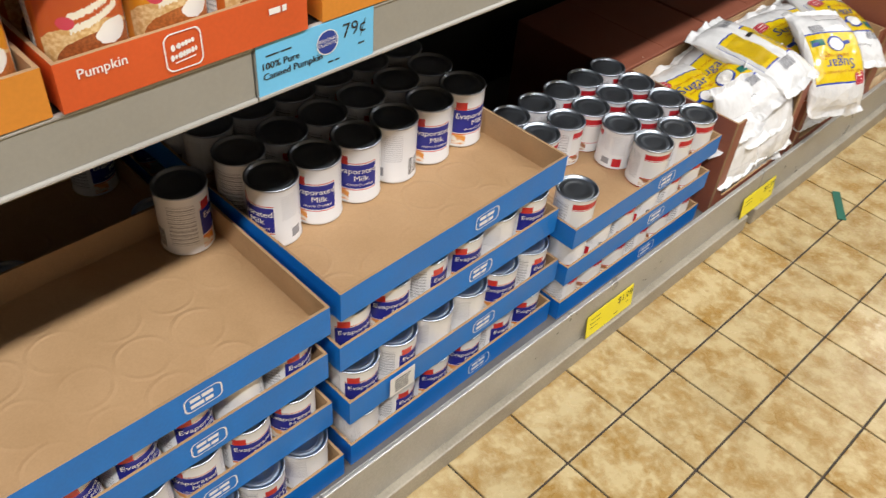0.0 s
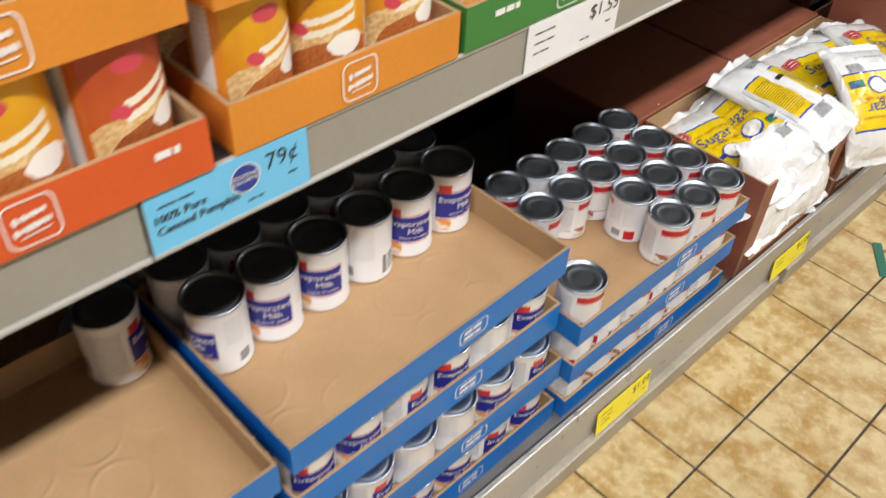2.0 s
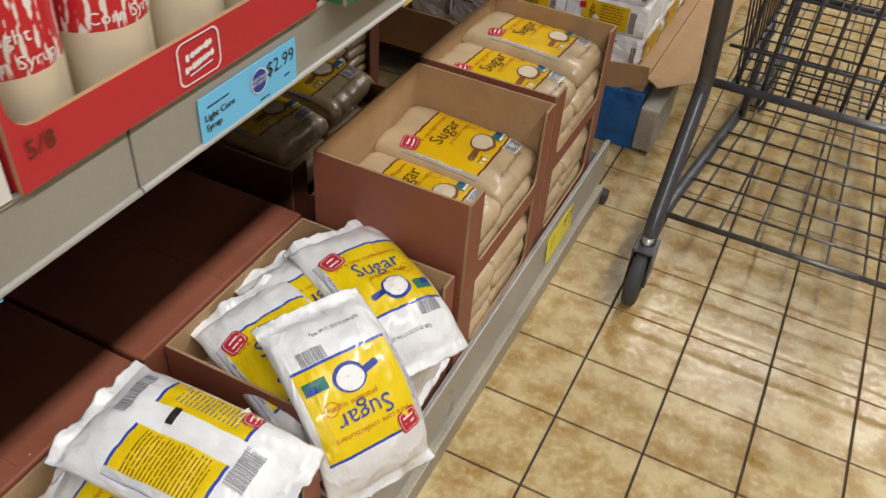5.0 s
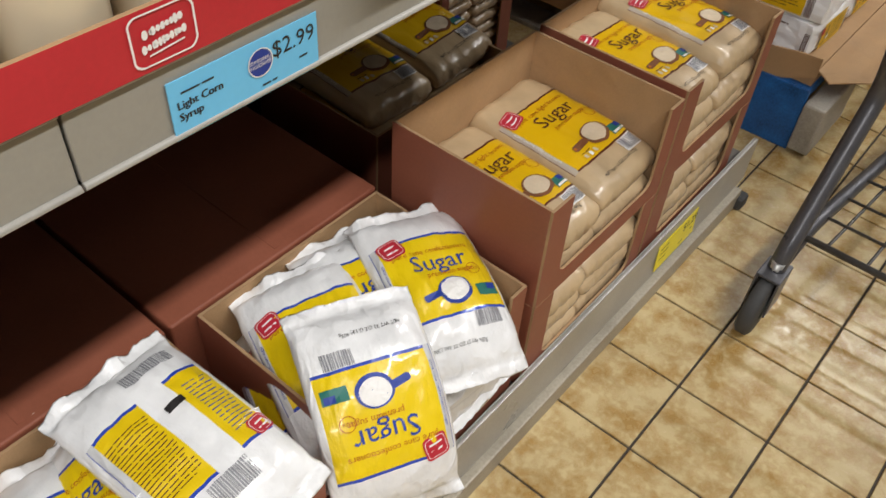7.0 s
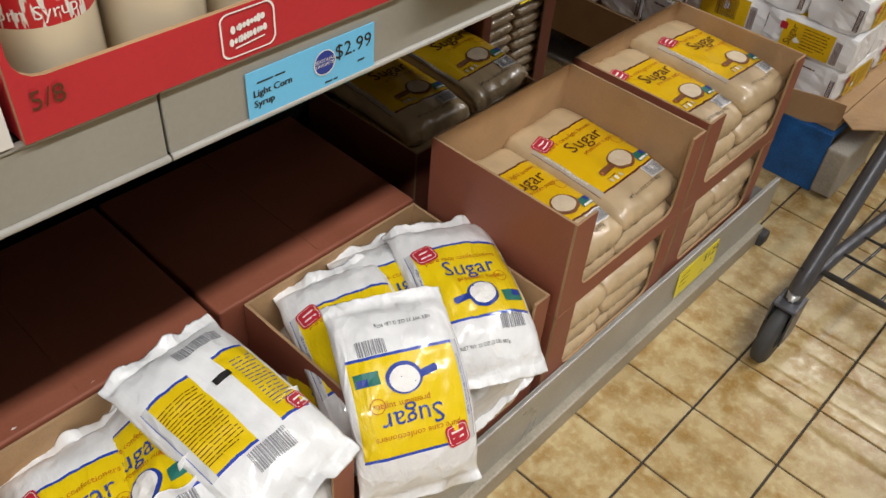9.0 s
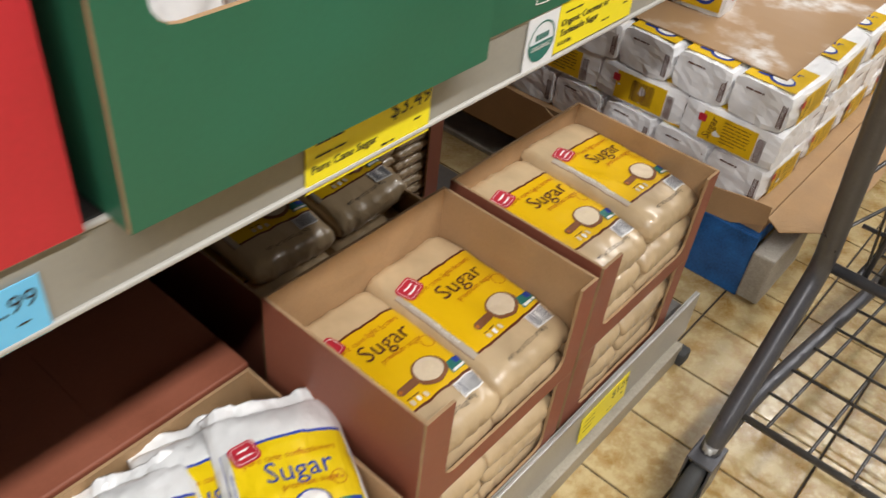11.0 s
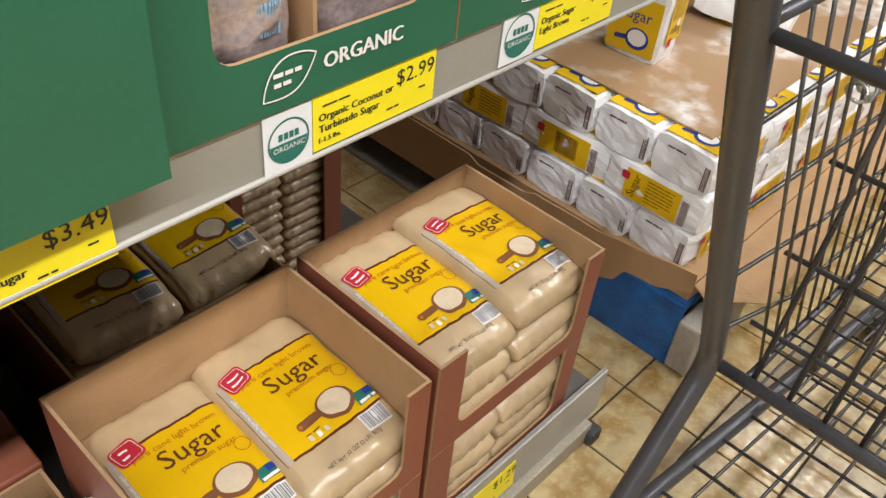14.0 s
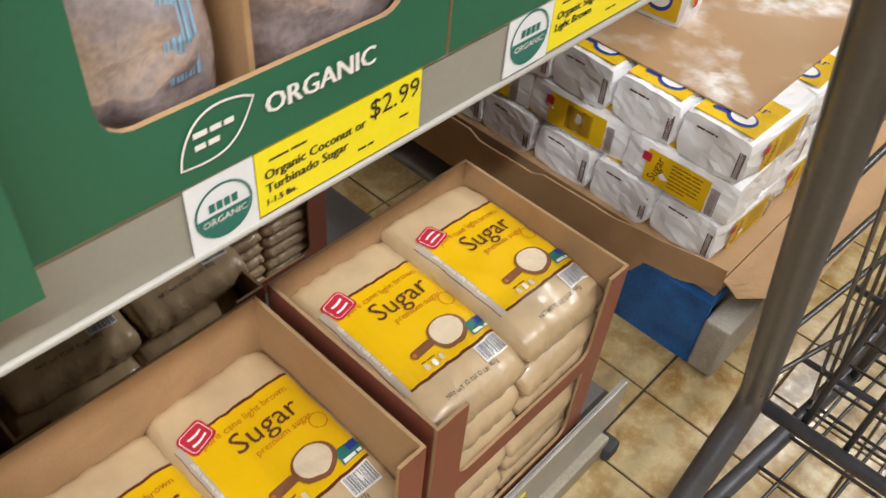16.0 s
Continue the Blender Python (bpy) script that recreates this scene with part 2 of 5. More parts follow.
def letters(text, size):
    """The flat outline of a text as (vertices, faces), centred, of that cap size."""
    if text not in FONT_CACHE:
        cu = bpy.data.curves.new("text", "FONT")
        cu.body, cu.size, cu.align_x, cu.align_y, cu.resolution_u = text, 1.0, "CENTER", "CENTER", 2
        ob = bpy.data.objects.new("text", cu)
        scene.collection.objects.link(ob)
        bpy.context.view_layer.update()
        me = ob.evaluated_get(bpy.context.evaluated_depsgraph_get()).to_mesh()
        FONT_CACHE[text] = ([tuple(v.co[:2]) for v in me.vertices], [tuple(p.vertices) for p in me.polygons])
        ob.to_mesh_clear()
        bpy.data.objects.remove(ob)
        bpy.data.curves.remove(cu)
    vs, fs = FONT_CACHE[text]
    return [(x * size, y * size) for x, y in vs], fs


def flat_rect(w, h, nx=1, ny=1):
    vs = [(-w / 2 + w * i / nx, -h / 2 + h * j / ny) for j in range(ny + 1) for i in range(nx + 1)]
    fs = [(j * (nx + 1) + i, j * (nx + 1) + i + 1, (j + 1) * (nx + 1) + i + 1, (j + 1) * (nx + 1) + i) for j in range(ny) for i in range(nx)]
    return vs, fs


def flat_disc(r, n=24, ry=None):
    ry = ry or r
    vs, rings = [(0, 0)], 4
    for q in range(1, rings + 1):
        vs += [(r * q / rings * math.cos(2 * math.pi * k / n), ry * q / rings * math.sin(2 * math.pi * k / n)) for k in range(n)]
    fs = [(0, 1 + k, 1 + (k + 1) % n) for k in range(n)]
    for q in range(rings - 1):
        a, b = 1 + q * n, 1 + (q + 1) * n
        fs += [(a + k, b + k, b + (k + 1) % n, a + (k + 1) % n) for k in range(n)]
    return vs, fs


def flat_ring(pts, width):
    """A closed line of some width round a polygon."""
    c = (sum(p[0] for p in pts) / len(pts), sum(p[1] for p in pts) / len(pts))
    n, vs = len(pts), list(pts)
    for x, y in pts:
        d = math.hypot(x - c[0], y - c[1]) or 1
        vs.append((x - (x - c[0]) / d * width, y - (y - c[1]) / d * width))
    return vs, [(k, (k + 1) % n, n + (k + 1) % n, n + k) for k in range(n)]


def rounded_rect(w, h, r, n=4):
    out = []
    for cx, cy, a0 in ((w / 2 - r, h / 2 - r, 0), (-w / 2 + r, h / 2 - r, 90), (-w / 2 + r, -h / 2 + r, 180), (w / 2 - r, -h / 2 + r, 270)):
        for k in range(n + 1):
            a = radians(a0 + 90 * k / n)
            out.append((cx + r * math.cos(a), cy + r * math.sin(a)))
    return out


def filled(pts):
    c = (sum(p[0] for p in pts) / len(pts), sum(p[1] for p in pts) / len(pts))
    n = len(pts)
    return [c] + list(pts), [(0, 1 + k, 1 + (k + 1) % n) for k in range(n)]


def printed(bm, shape, to3d, mat=0, dx=0.0, dy=0.0, turn=0.0):
    """Adds a flat shape to bm, laid on a surface by to3d(u, v)."""
    vs, fs = shape
    c, s = math.cos(radians(turn)), math.sin(radians(turn))
    made = [bm.verts.new(to3d(x * c - y * s + dx, x * s + y * c + dy)) for x, y in vs]
    for f in fs:
        try:
            face = bm.faces.new([made[i] for i in f])
            face.material_index = mat
        except ValueError:
            pass


def front(x, y, z, lift=0.0012):
    """Places print on a face that looks along +x: u runs along +y, v up."""
    return lambda u, v: (x + lift, y + u, z + v)


def bars(bm, rows, to3d, dx, dy, w, pitch, h, mat=0, seed=1):
    """Unreadable small writing, as broken bars."""
    rnd = random.Random(seed)
    for r in range(rows):
        x = -w / 2
        end = w / 2 * (1 if r < rows - 1 else rnd.uniform(0.1, 0.9))
        while x < end - 0.003:
            k = min(rnd.uniform(0.006, 0.018), end - x)
            printed(bm, flat_rect(k, h), to3d, mat, dx + x + k / 2, dy - r * pitch)
            x += k + 0.0018


def barcode(bm, to3d, dx, dy, w, h, mat=0, turn=0, seed=3):
    rnd = random.Random(seed)
    x = -w / 2
    c, s = math.cos(radians(turn)), math.sin(radians(turn))
    while x < w / 2:
        k = rnd.choice((0.0008, 0.0012, 0.002))
        printed(bm, flat_rect(k, h, 1, 2), to3d, mat, dx + (x + k / 2) * c, dy + (x + k / 2) * s, turn)
        x += k + rnd.choice((0.0008, 0.0014))


# ---- structure ----
ROOM = (-3.6, 3.0, -6.0, 9.2)
X0, X1, Y0, Y1 = ROOM


def structure(name, me, mat, label, category):
    return tagged(part(name, me, mat), label, category, kind="structure")


# unseen closing walls, kept dark so that little light bounces back
structure("wall_west", box_mesh(X0 - 0.1, X0, Y0, Y1, 0, CEIL), "wall_paint", "plain store wall, out of view, darkened to limit bounced light", "wall")
structure("wall_east", box_mesh(X1, X1 + 0.1, Y0, Y1, 0, CEIL), "wall_paint", "plain store wall, out of view, darkened to limit bounced light", "wall")
structure("wall_south", box_mesh(X0, X1, Y0 - 0.1, Y0, 0, CEIL), "wall_paint", "plain store wall, out of view, darkened to limit bounced light", "wall")
structure("wall_north", box_mesh(X0, X1, Y1, Y1 + 0.1, 0, CEIL), "wall_paint", "plain store wall, out of view, darkened to limit bounced light", "wall")
structure("ceiling", box_mesh(X0, X1, Y0, Y1, CEIL, CEIL + 0.1), "ceiling_paint", "plain store ceiling, out of view, greyed to limit bounced light", "ceiling")
floor = structure("floor", box_mesh(X0, X1, Y0, Y1, -0.1, -0.0035), "grout", "cream and ochre mottled glazed tile floor with dark joints", "floor")

# the second, short housing belongs to the added fill lamp
for lx, ly, turn, half in ((LAMP_X, -0.9, 0, 4.75), (FILL_X, FILL_Y, 90, 1.55)):
    lamp = thing("ceiling_light", pose(lx, ly, CEIL, 0, 0, turn), "long white strip lamp housing, out of view under the ceiling", "ceiling light", "strip lamps")
    part("housing", box_mesh(-0.11, 0.11, -half, half, -0.1, 0.0, 0.01), "lamp_white", lamp)

# shelf run: deck, lip, kick plate, back panel and the shelf above
SHELF_Y0, SHELF_Y1 = -1.6, 2.385
DECK, LIP_TOP = 0.108, 0.145
CH_X, CH_B, CH_T = -0.057, 0.764, 0.816
shelf = thing("shelf_unit", pose(0, 0, 0), "grey-beige metal supermarket shelf unit with price rail", "shelf")
part("deck", box_mesh(-0.66, 0.0105, SHELF_Y0, SHELF_Y1 - 0.01, DECK - 0.02, DECK), "deck_steel", shelf, "dark steel bottom deck")
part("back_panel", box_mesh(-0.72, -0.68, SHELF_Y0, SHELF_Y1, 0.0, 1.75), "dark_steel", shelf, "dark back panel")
for a, b in ((SHELF_Y0, -0.0825), (-0.0805, 1.138), (1.140, SHELF_Y1)):
    bm = bmesh.new()
    block(bm, 0.011, 0.018, a, b, 0.045, LIP_TOP, 0.002)
    block(bm, 0.0085, 0.0108, a, b, DECK + 0.0005, LIP_TOP - 0.001, 0.0005)
    part("lip", bm, "lip_metal", shelf, "scuffed grey metal front lip")
    part("kick_plate", box_mesh(0.014, 0.032, a, b - 0.03, 0.0, 0.0445, 0.003), "kick_metal", shelf, "dirty grey kick plate")
    bm = bmesh.new()
    block(bm, CH_X - 0.006, CH_X, a, b, CH_B, CH_T, 0.0015)
    part("price_rail", bm, "shelf_paint", shelf, "grey-beige price rail")
    part("rail_edge", tube([(CH_X + 0.0005, a, CH_B - 0.0015), (CH_X + 0.0005, b, CH_B - 0.0015)], 0.003, 6), "shelf_edge", shelf)
    part("rail_edge", tube([(CH_X - 0.001, a, CH_T + 0.001), (CH_X - 0.001, b, CH_T + 0.001)], 0.0028, 6), "shelf_edge", shelf)
    # board coloured near-black to keep the space below it dark
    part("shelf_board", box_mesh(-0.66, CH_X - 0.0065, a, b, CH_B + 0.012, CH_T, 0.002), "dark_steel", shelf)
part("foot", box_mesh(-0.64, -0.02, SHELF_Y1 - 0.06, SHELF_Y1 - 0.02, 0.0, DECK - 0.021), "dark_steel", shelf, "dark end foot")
part("end_foot", box_mesh(0.014, 0.045, SHELF_Y1 - 0.045, SHELF_Y1 - 0.012, 0.0, 0.03, 0.006), "rubber", shelf, "black rubber foot")


# ---- cartons ----
WALL = 0.004


def open_box(name, m, dx, dy, h, outer, label, category, group="", notch=None, front_h=None, inner="tan_card", left_notch=False):
    """A corrugated box: x runs to the front (0 is the front face), y along the shelf.
    notch: (left post, right post, bar height) of the cut in the front."""
    box = thing(name, m, label, category, group)
    w = WALL

    def panel(nm, x0, x1, y0, y1, z0, z1, face):
        bm = bmesh.new()
        block(bm, x0, x1, y0, y1, z0, z1)
        bm.faces.ensure_lookup_table()
        for f in bm.faces:
            f.normal_update()
            f.material_index = 0 if f.normal.dot(Vector(face)) > 0.9 else (2 if abs(f.normal.z) > 0.9 else 1)
            if abs(f.normal.dot(Vector(face))) < 0.1 and abs(f.normal.z) < 0.1:
                f.material_index = 0
        return part(nm, bm, [outer, inner, "tan_edge"], box)

    panel("bottom", -dx + w, -w, w, dy - w, 0, w, (0, 0, -1)).data.materials[2] = MATS[inner]
    panel("back", -dx, -dx + w, 0, dy, 0, h, (-1, 0, 0))
    panel("side", -dx + w, -w, 0, w, 0, h, (0, -1, 0))
    panel("side", -dx + w, -w, dy - w, dy, 0, h, (0, 1, 0))
    if notch is None:
        panel("front", -w, 0, 0, dy, 0, front_h or h, (1, 0, 0))
    else:
        a, b, low = notch
        outline = [(0, 0), (dy, 0), (dy, h), (dy - b, h)]
        r = 0.018
        outline += [(dy - b - r + r * math.cos(t), low + r - r * math.sin(t)) for t in (math.pi / 2 * q / 4 for q in range(5))]
        outline += [(a + r - r * math.sin(t), low + r - r * math.cos(t)) for t in (math.pi / 2 * q / 4 for q in range(5))]
        outline += [(a, h), (0, h)]
        bm = bmesh.new()
        fr = [bm.verts.new((0, y, z)) for y, z in outline]
        bk = [bm.verts.new((-w, y, z)) for y, z in outline]
        n = len(outline)
        f = bm.faces.new(fr)
        f.material_index = 0
        f = bm.faces.new(bk[::-1])
        f.material_index = 1
        for k in range(n):
            j = (k + 1) % n
            f = bm.faces.new((fr[j], fr[k], bk[k], bk[j]))
            f.material_index = 2
        bmesh.ops.recalc_face_normals(bm, faces=bm.faces)
        bmesh.ops.triangulate(bm, faces=[f for f in bm.faces if len(f.verts) > 4])
        part("front", bm, [outer, inner, "tan_edge"], box)
    return box


# ---- cans ----
def can_label(name, band, panel, photo, logo, top=None):
    """A paper label round a can: a coloured panel, a photo below, a back with small print."""
    g = Graph(name)
    u, v = g.uv()
    col = (0.84, 0.84, 0.85)
    words = g.math("GREATER_THAN", g.noise(70, 1, g.coords("UV"), (5, 14, 1)), 0.50)
    small = g.math("MULTIPLY", g.math("GREATER_THAN", g.math("FRACT", g.math("MULTIPLY", v, 26)), 0.62), words)
    columns = g.math("MAXIMUM", g.rect(u, v, 0.34, 0.45, 0.46, 0.88), g.rect(u, v, 0.47, 0.60, 0.40, 0.88))
    col = g.mix(g.math("MULTIPLY", small, columns), col, (0.42, 0.42, 0.45))
    table = g.rect(u, v, 0.80, 0.97, 0.18, 0.86)
    lines = g.math("MAXIMUM", g.math("LESS_THAN", g.math("FRACT", g.math("MULTIPLY", v, 14)), 0.16), small)
    col = g.mix(g.math("MULTIPLY", lines, table), col, (0.30, 0.30, 0.32))
    code = g.math("GREATER_THAN", g.math("FRACT", g.math("ADD", g.math("MULTIPLY", u, 90), g.math("MULTIPLY", g.noise(30, 0, g.coords("UV"), (6, 0.01, 1)), 2.0))), 0.5)
    col = g.mix(g.math("MULTIPLY", code, g.rect(u, v, 0.65, 0.76, 0.10, 0.42)), col, (0.06, 0.06, 0.06))
    col = g.mix(g.rect(u, v, 0.40, 0.47, 0.12, 0.28), col, (0.30, 0.30, 0.32))
    col = g.mix(g.rect(u, v, -1, 2, 0.0, 0.03), col, band)
    if photo:
        picture = g.mix(g.ramp(g.noise(9, 2, g.coords("UV")), 0.45, 0.55), photo, (0.85, 0.80, 0.70))
        col = g.mix(g.rect(u, v, 0.0, 0.10, 0.06, 0.26), col, picture)
        col = g.mix(g.rect(u, v, 0.0, 0.29, 0.73, 0.745), col, (0.60, 0.05, 0.05))
        col = g.mix(g.rect(u, v, 0.0, 0.29, 0.255, 0.27), col, (0.60, 0.05, 0.05))
    col = g.mix(g.rect(u, v, 0.0, 0.29, 0.285, 0.715), col, panel)
    if not top:
        col = g.mix(g.rect(u, v, 0.015, 0.095, 0.715, 0.86), col, logo)
    if top:
        col = g.mix(g.math("MAXIMUM", g.rect(u, v, 0.0, 0.36, 0.76, 0.90), g.rect(u, v, 0.50, 0.58, 0.08, 0.30)), col, top)
    return g.done(col, 0.26)


can_label("milk_label", (0.78, 0.77, 0.75), (0.022, 0.028, 0.26), (0.75, 0.30, 0.06), (0.62, 0.04, 0.03))
can_label("condensed_label", (0.5, 0.02, 0.03), (0.80, 0.79, 0.77), (0.35, 0.12, 0.05), (0.55, 0.03, 0.03), (0.55, 0.02, 0.03))


def pie_label(name, ground, glow, side_col, filling, white, band, logo_col=(0.62, 0.06, 0.10)):
    """The bright paper label of a filling can: a name field over a slice of pie with cream, small print at the side."""
    g = Graph(name)
    u, v = g.uv()
    uu = g.math("FRACT", g.math("MULTIPLY", u, 2.0))
    flat = g.coords("UV")

    def oval(cu, cv, ru, rv, rough=0.0):
        a = g.math("DIVIDE", g.math("SUBTRACT", uu, cu), ru)
        b = g.math("DIVIDE", g.math("SUBTRACT", v, cv), rv)
        d = g.math("ADD", g.math("MULTIPLY", a, a), g.math("MULTIPLY", b, b))
        if rough:
            d = g.math("ADD", d, g.math("MULTIPLY", g.math("SUBTRACT", g.noise(7, 3, flat, (5, 2, 1)), 0.5), rough))
        return g.math("LESS_THAN", d, 1.0)

    col = g.mix(g.ramp(g.math("ADD", v, g.math("MULTIPLY", g.noise(4, 2, flat, (4, 1, 1)), 0.5)), 0.5, 1.2), ground, glow)
    if white:
        col = g.mix(oval(0.25, 0.93, 0.13, 0.10, 0.6), col, (0.62, 0.10, 0.05))
        col = g.mix(oval(0.50, 0.92, 0.15, 0.10, 0.6), col, (0.42, 0.52, 0.08))
        col = g.mix(g.rect(uu, v, 0.0, 0.72, 0.60, 0.84), col, (0.84, 0.83, 0.80))
    crust = g.mix(g.ramp(g.noise(12, 3, flat, (4, 2, 1)), 0.4, 0.6), (0.62, 0.36, 0.13), (0.80, 0.58, 0.30))
    col = g.mix(oval(0.36, 0.24, 0.44, 0.30, 0.25), col, crust)
    col = g.mix(oval(0.46, 0.21, 0.38, 0.25, 0.12), col, g.mix(g.ramp(g.noise(20, 3, flat, (4, 2, 1)), 0.4, 0.6), filling, shade(filling, 1.5)))
    col = g.mix(oval(0.52, 0.42, 0.14, 0.09, 0.7), col, (0.86, 0.82, 0.76))
    if band:
        col = g.mix(g.rect(uu, v, 0.04, 0.72, 0.485, 0.535), col, (0.84, 0.62, 0.05))
        col = g.mix(g.rect(uu, v, 0.0, 0.72, 0.535, 0.605), col, band)
        col = g.mix(oval(0.62, 0.46, 0.07, 0.08), col, (0.40, 0.50, 0.08) if logo_col[0] > 0.6 else (0.80, 0.78, 0.75))
    else:
        slope = g.math("ADD", v, g.math("MULTIPLY", uu, -0.30))
        stroke = g.math("MULTIPLY", g.noise(30, 1, flat, (6, 0.3, 1)), 0.055)
        for at in (0.52, 0.43):
            near = g.math("LESS_THAN", g.math("ABSOLUTE", g.math("SUBTRACT", slope, at)), stroke)
            col = g.mix(g.math("MULTIPLY", g.rect(uu, v, 0.22, 0.60, 0, 1), near), col, (0.86, 0.80, 0.66))
        col = g.mix(oval(0.30, 0.85, 0.10, 0.06, 0.3), col, logo_col)
        col = g.mix(oval(0.20, 0.55, 0.06, 0.05, 0.3), col, logo_col)
    side = g.rect(uu, v, 0.72, 1.0, -0.1, 1.1)
    col = g.mix(side, col, side_col)
    panel = g.rect(uu, v, 0.76, 0.93, 0.12, 0.92)
    col = g.mix(panel, col, (0.80, 0.79, 0.77))
    small = g.math("MULTIPLY", g.math("GREATER_THAN", g.math("FRACT", g.math("MULTIPLY", v, 22)), 0.6), g.math("GREATER_THAN", g.noise(40, 1, flat, (4, 12, 1)), 0.48))
    col = g.mix(g.math("MULTIPLY", small, panel), col, (0.38, 0.37, 0.37))
    return g.done(col, 0.3)


pie_label("pumpkin_label", (0.56, 0.12, 0.02), (0.46, 0.06, 0.02), (0.55, 0.13, 0.02), (0.26, 0.07, 0.02), False, None)
pie_label("pumpkin_pie_label", (0.62, 0.19, 0.01), (0.80, 0.42, 0.015), (0.72, 0.25, 0.02), (0.34, 0.10, 0.025), False, None)
pie_label("apple_label", (0.62, 0.55, 0.30), (0.36, 0.42, 0.09), (0.30, 0.42, 0.10), (0.58, 0.30, 0.08), True, (0.03, 0.16, 0.50), (0.7, 0.1, 0.1))
pie_label("cherry_label", (0.60, 0.42, 0.34), (0.50, 0.02, 0.04), (0.58, 0.06, 0.08), (0.42, 0.03, 0.03), True, (0.03, 0.16, 0.50))


def topping_label():
    """A white label with a light blue slanting field, an amber field and a red fruit."""
    g = Graph("topping_label")
    u, v = g.uv()
    uu = g.math("FRACT", g.math("MULTIPLY", u, 3.0))
    slope = g.math("ADD", uu, g.math("MULTIPLY", v, -0.55))
    col = g.mix(g.rect(slope, v, -0.08, 0.14, 0.05, 1.0), (0.84, 0.84, 0.85), (0.22, 0.50, 0.84))

    def oval(cu, cv, ru, rv, c, col):
        a = g.math("DIVIDE", g.math("SUBTRACT", uu, cu), ru)
        b = g.math("DIVIDE", g.math("SUBTRACT", v, cv), rv)
        return g.mix(g.math("LESS_THAN", g.math("ADD", g.math("MULTIPLY", a, a), g.math("MULTIPLY", b, b)), 1.0), col, c)

    col = oval(0.16, 0.66, 0.14, 0.045, (0.75, 0.38, 0.08), col)
    col = oval(0.50, 0.50, 0.14, 0.085, (0.55, 0.02, 0.04), col)
    col = oval(0.64, 0.60, 0.09, 0.055, (0.50, 0.02, 0.04), col)
    col = g.mix(g.rect(uu, v, 0.74, 1.0, 0, 1), col, (0.42, 0.02, 0.04))
    return g.done(col, 0.3)


topping_label()


def wrap(r, z0):
    """Print round a can of radius r: u runs along the label."""
    return lambda u, v: ((r + 0.0006) * math.cos(u / r), (r + 0.0006) * math.sin(u / r), z0 + v)


def can_meshes(r, h, ringed=True):
    body, rings = lathe([(r - 0.002, 0.0), (r, 0.0025), (r - 0.0012, 0.005), (r - 0.001, h - 0.005), (r, h - 0.002)], 28)
    body.faces.new(rings[0][::-1])
    lid, rings = lathe([(r - 0.001, h - 0.004), (r + 0.0004, h - 0.0025), (r + 0.0004, h - 0.0008), (r - 0.001, h), (r - 0.003, h - 0.0004), (r - 0.0036, h - 0.004), (r - 0.008, h - 0.0042), (r - 0.0092, h - 0.003), (r - 0.0108, h - 0.0042), (r - 0.013, h - 0.003), (r - 0.0148, h - 0.0042), (0.012, h - 0.0036)], 28)
    lid.faces.new(rings[-1])
    return finish(body), finish(lid)


MILK_R, MILK_H = 0.0372, 0.1005
COND_R, COND_H = 0.0362, 0.083
MILK_BODY, MILK_LID = can_meshes(MILK_R, MILK_H)
COND_BODY, COND_LID = can_meshes(COND_R, COND_H)
PIE_R, PIE_H = 0.0385, 0.112
PIE_BODY = {}


def text_on_can(lines, r, mats):
    bm = bmesh.new()
    for text, size, u, z, mat in lines:
        printed(bm, letters(text, size), wrap(r - 0.0004, z), mat, u, 0)
    return finish(bm)


ARC = 2 * math.pi * MILK_R
MILK_TEXT = text_on_can([("Evaporated", 0.0135, ARC * 0.15, 0.060, 0), ("Milk", 0.0135, ARC * 0.18, 0.047, 0), ("vitamin D added", 0.0062, ARC * 0.17, 0.036, 0)], MILK_R, ["ink_white"])
MILK_TEXT.materials.append(MATS["ink_white"])


def can(kind, m, label, group, low=0):
    if kind == "milk":
        c = thing("evaporated_milk_can", m, label, "can", group)
        part("body", MILK_BODY, "milk_label", c)
        part("lid", MILK_LID, "lid_metal", c, "ringed steel lid")
        part("lettering", MILK_TEXT, "ink_white", c)
    elif kind == "condensed":
        c = thing("condensed_milk_can", m, label, "can", group)
        part("body", COND_BODY, "condensed_label", c)
        part("lid", COND_LID, "lid_metal", c, "ringed steel lid")
    if low:
        c.scale = (1, 1, low)
    return c


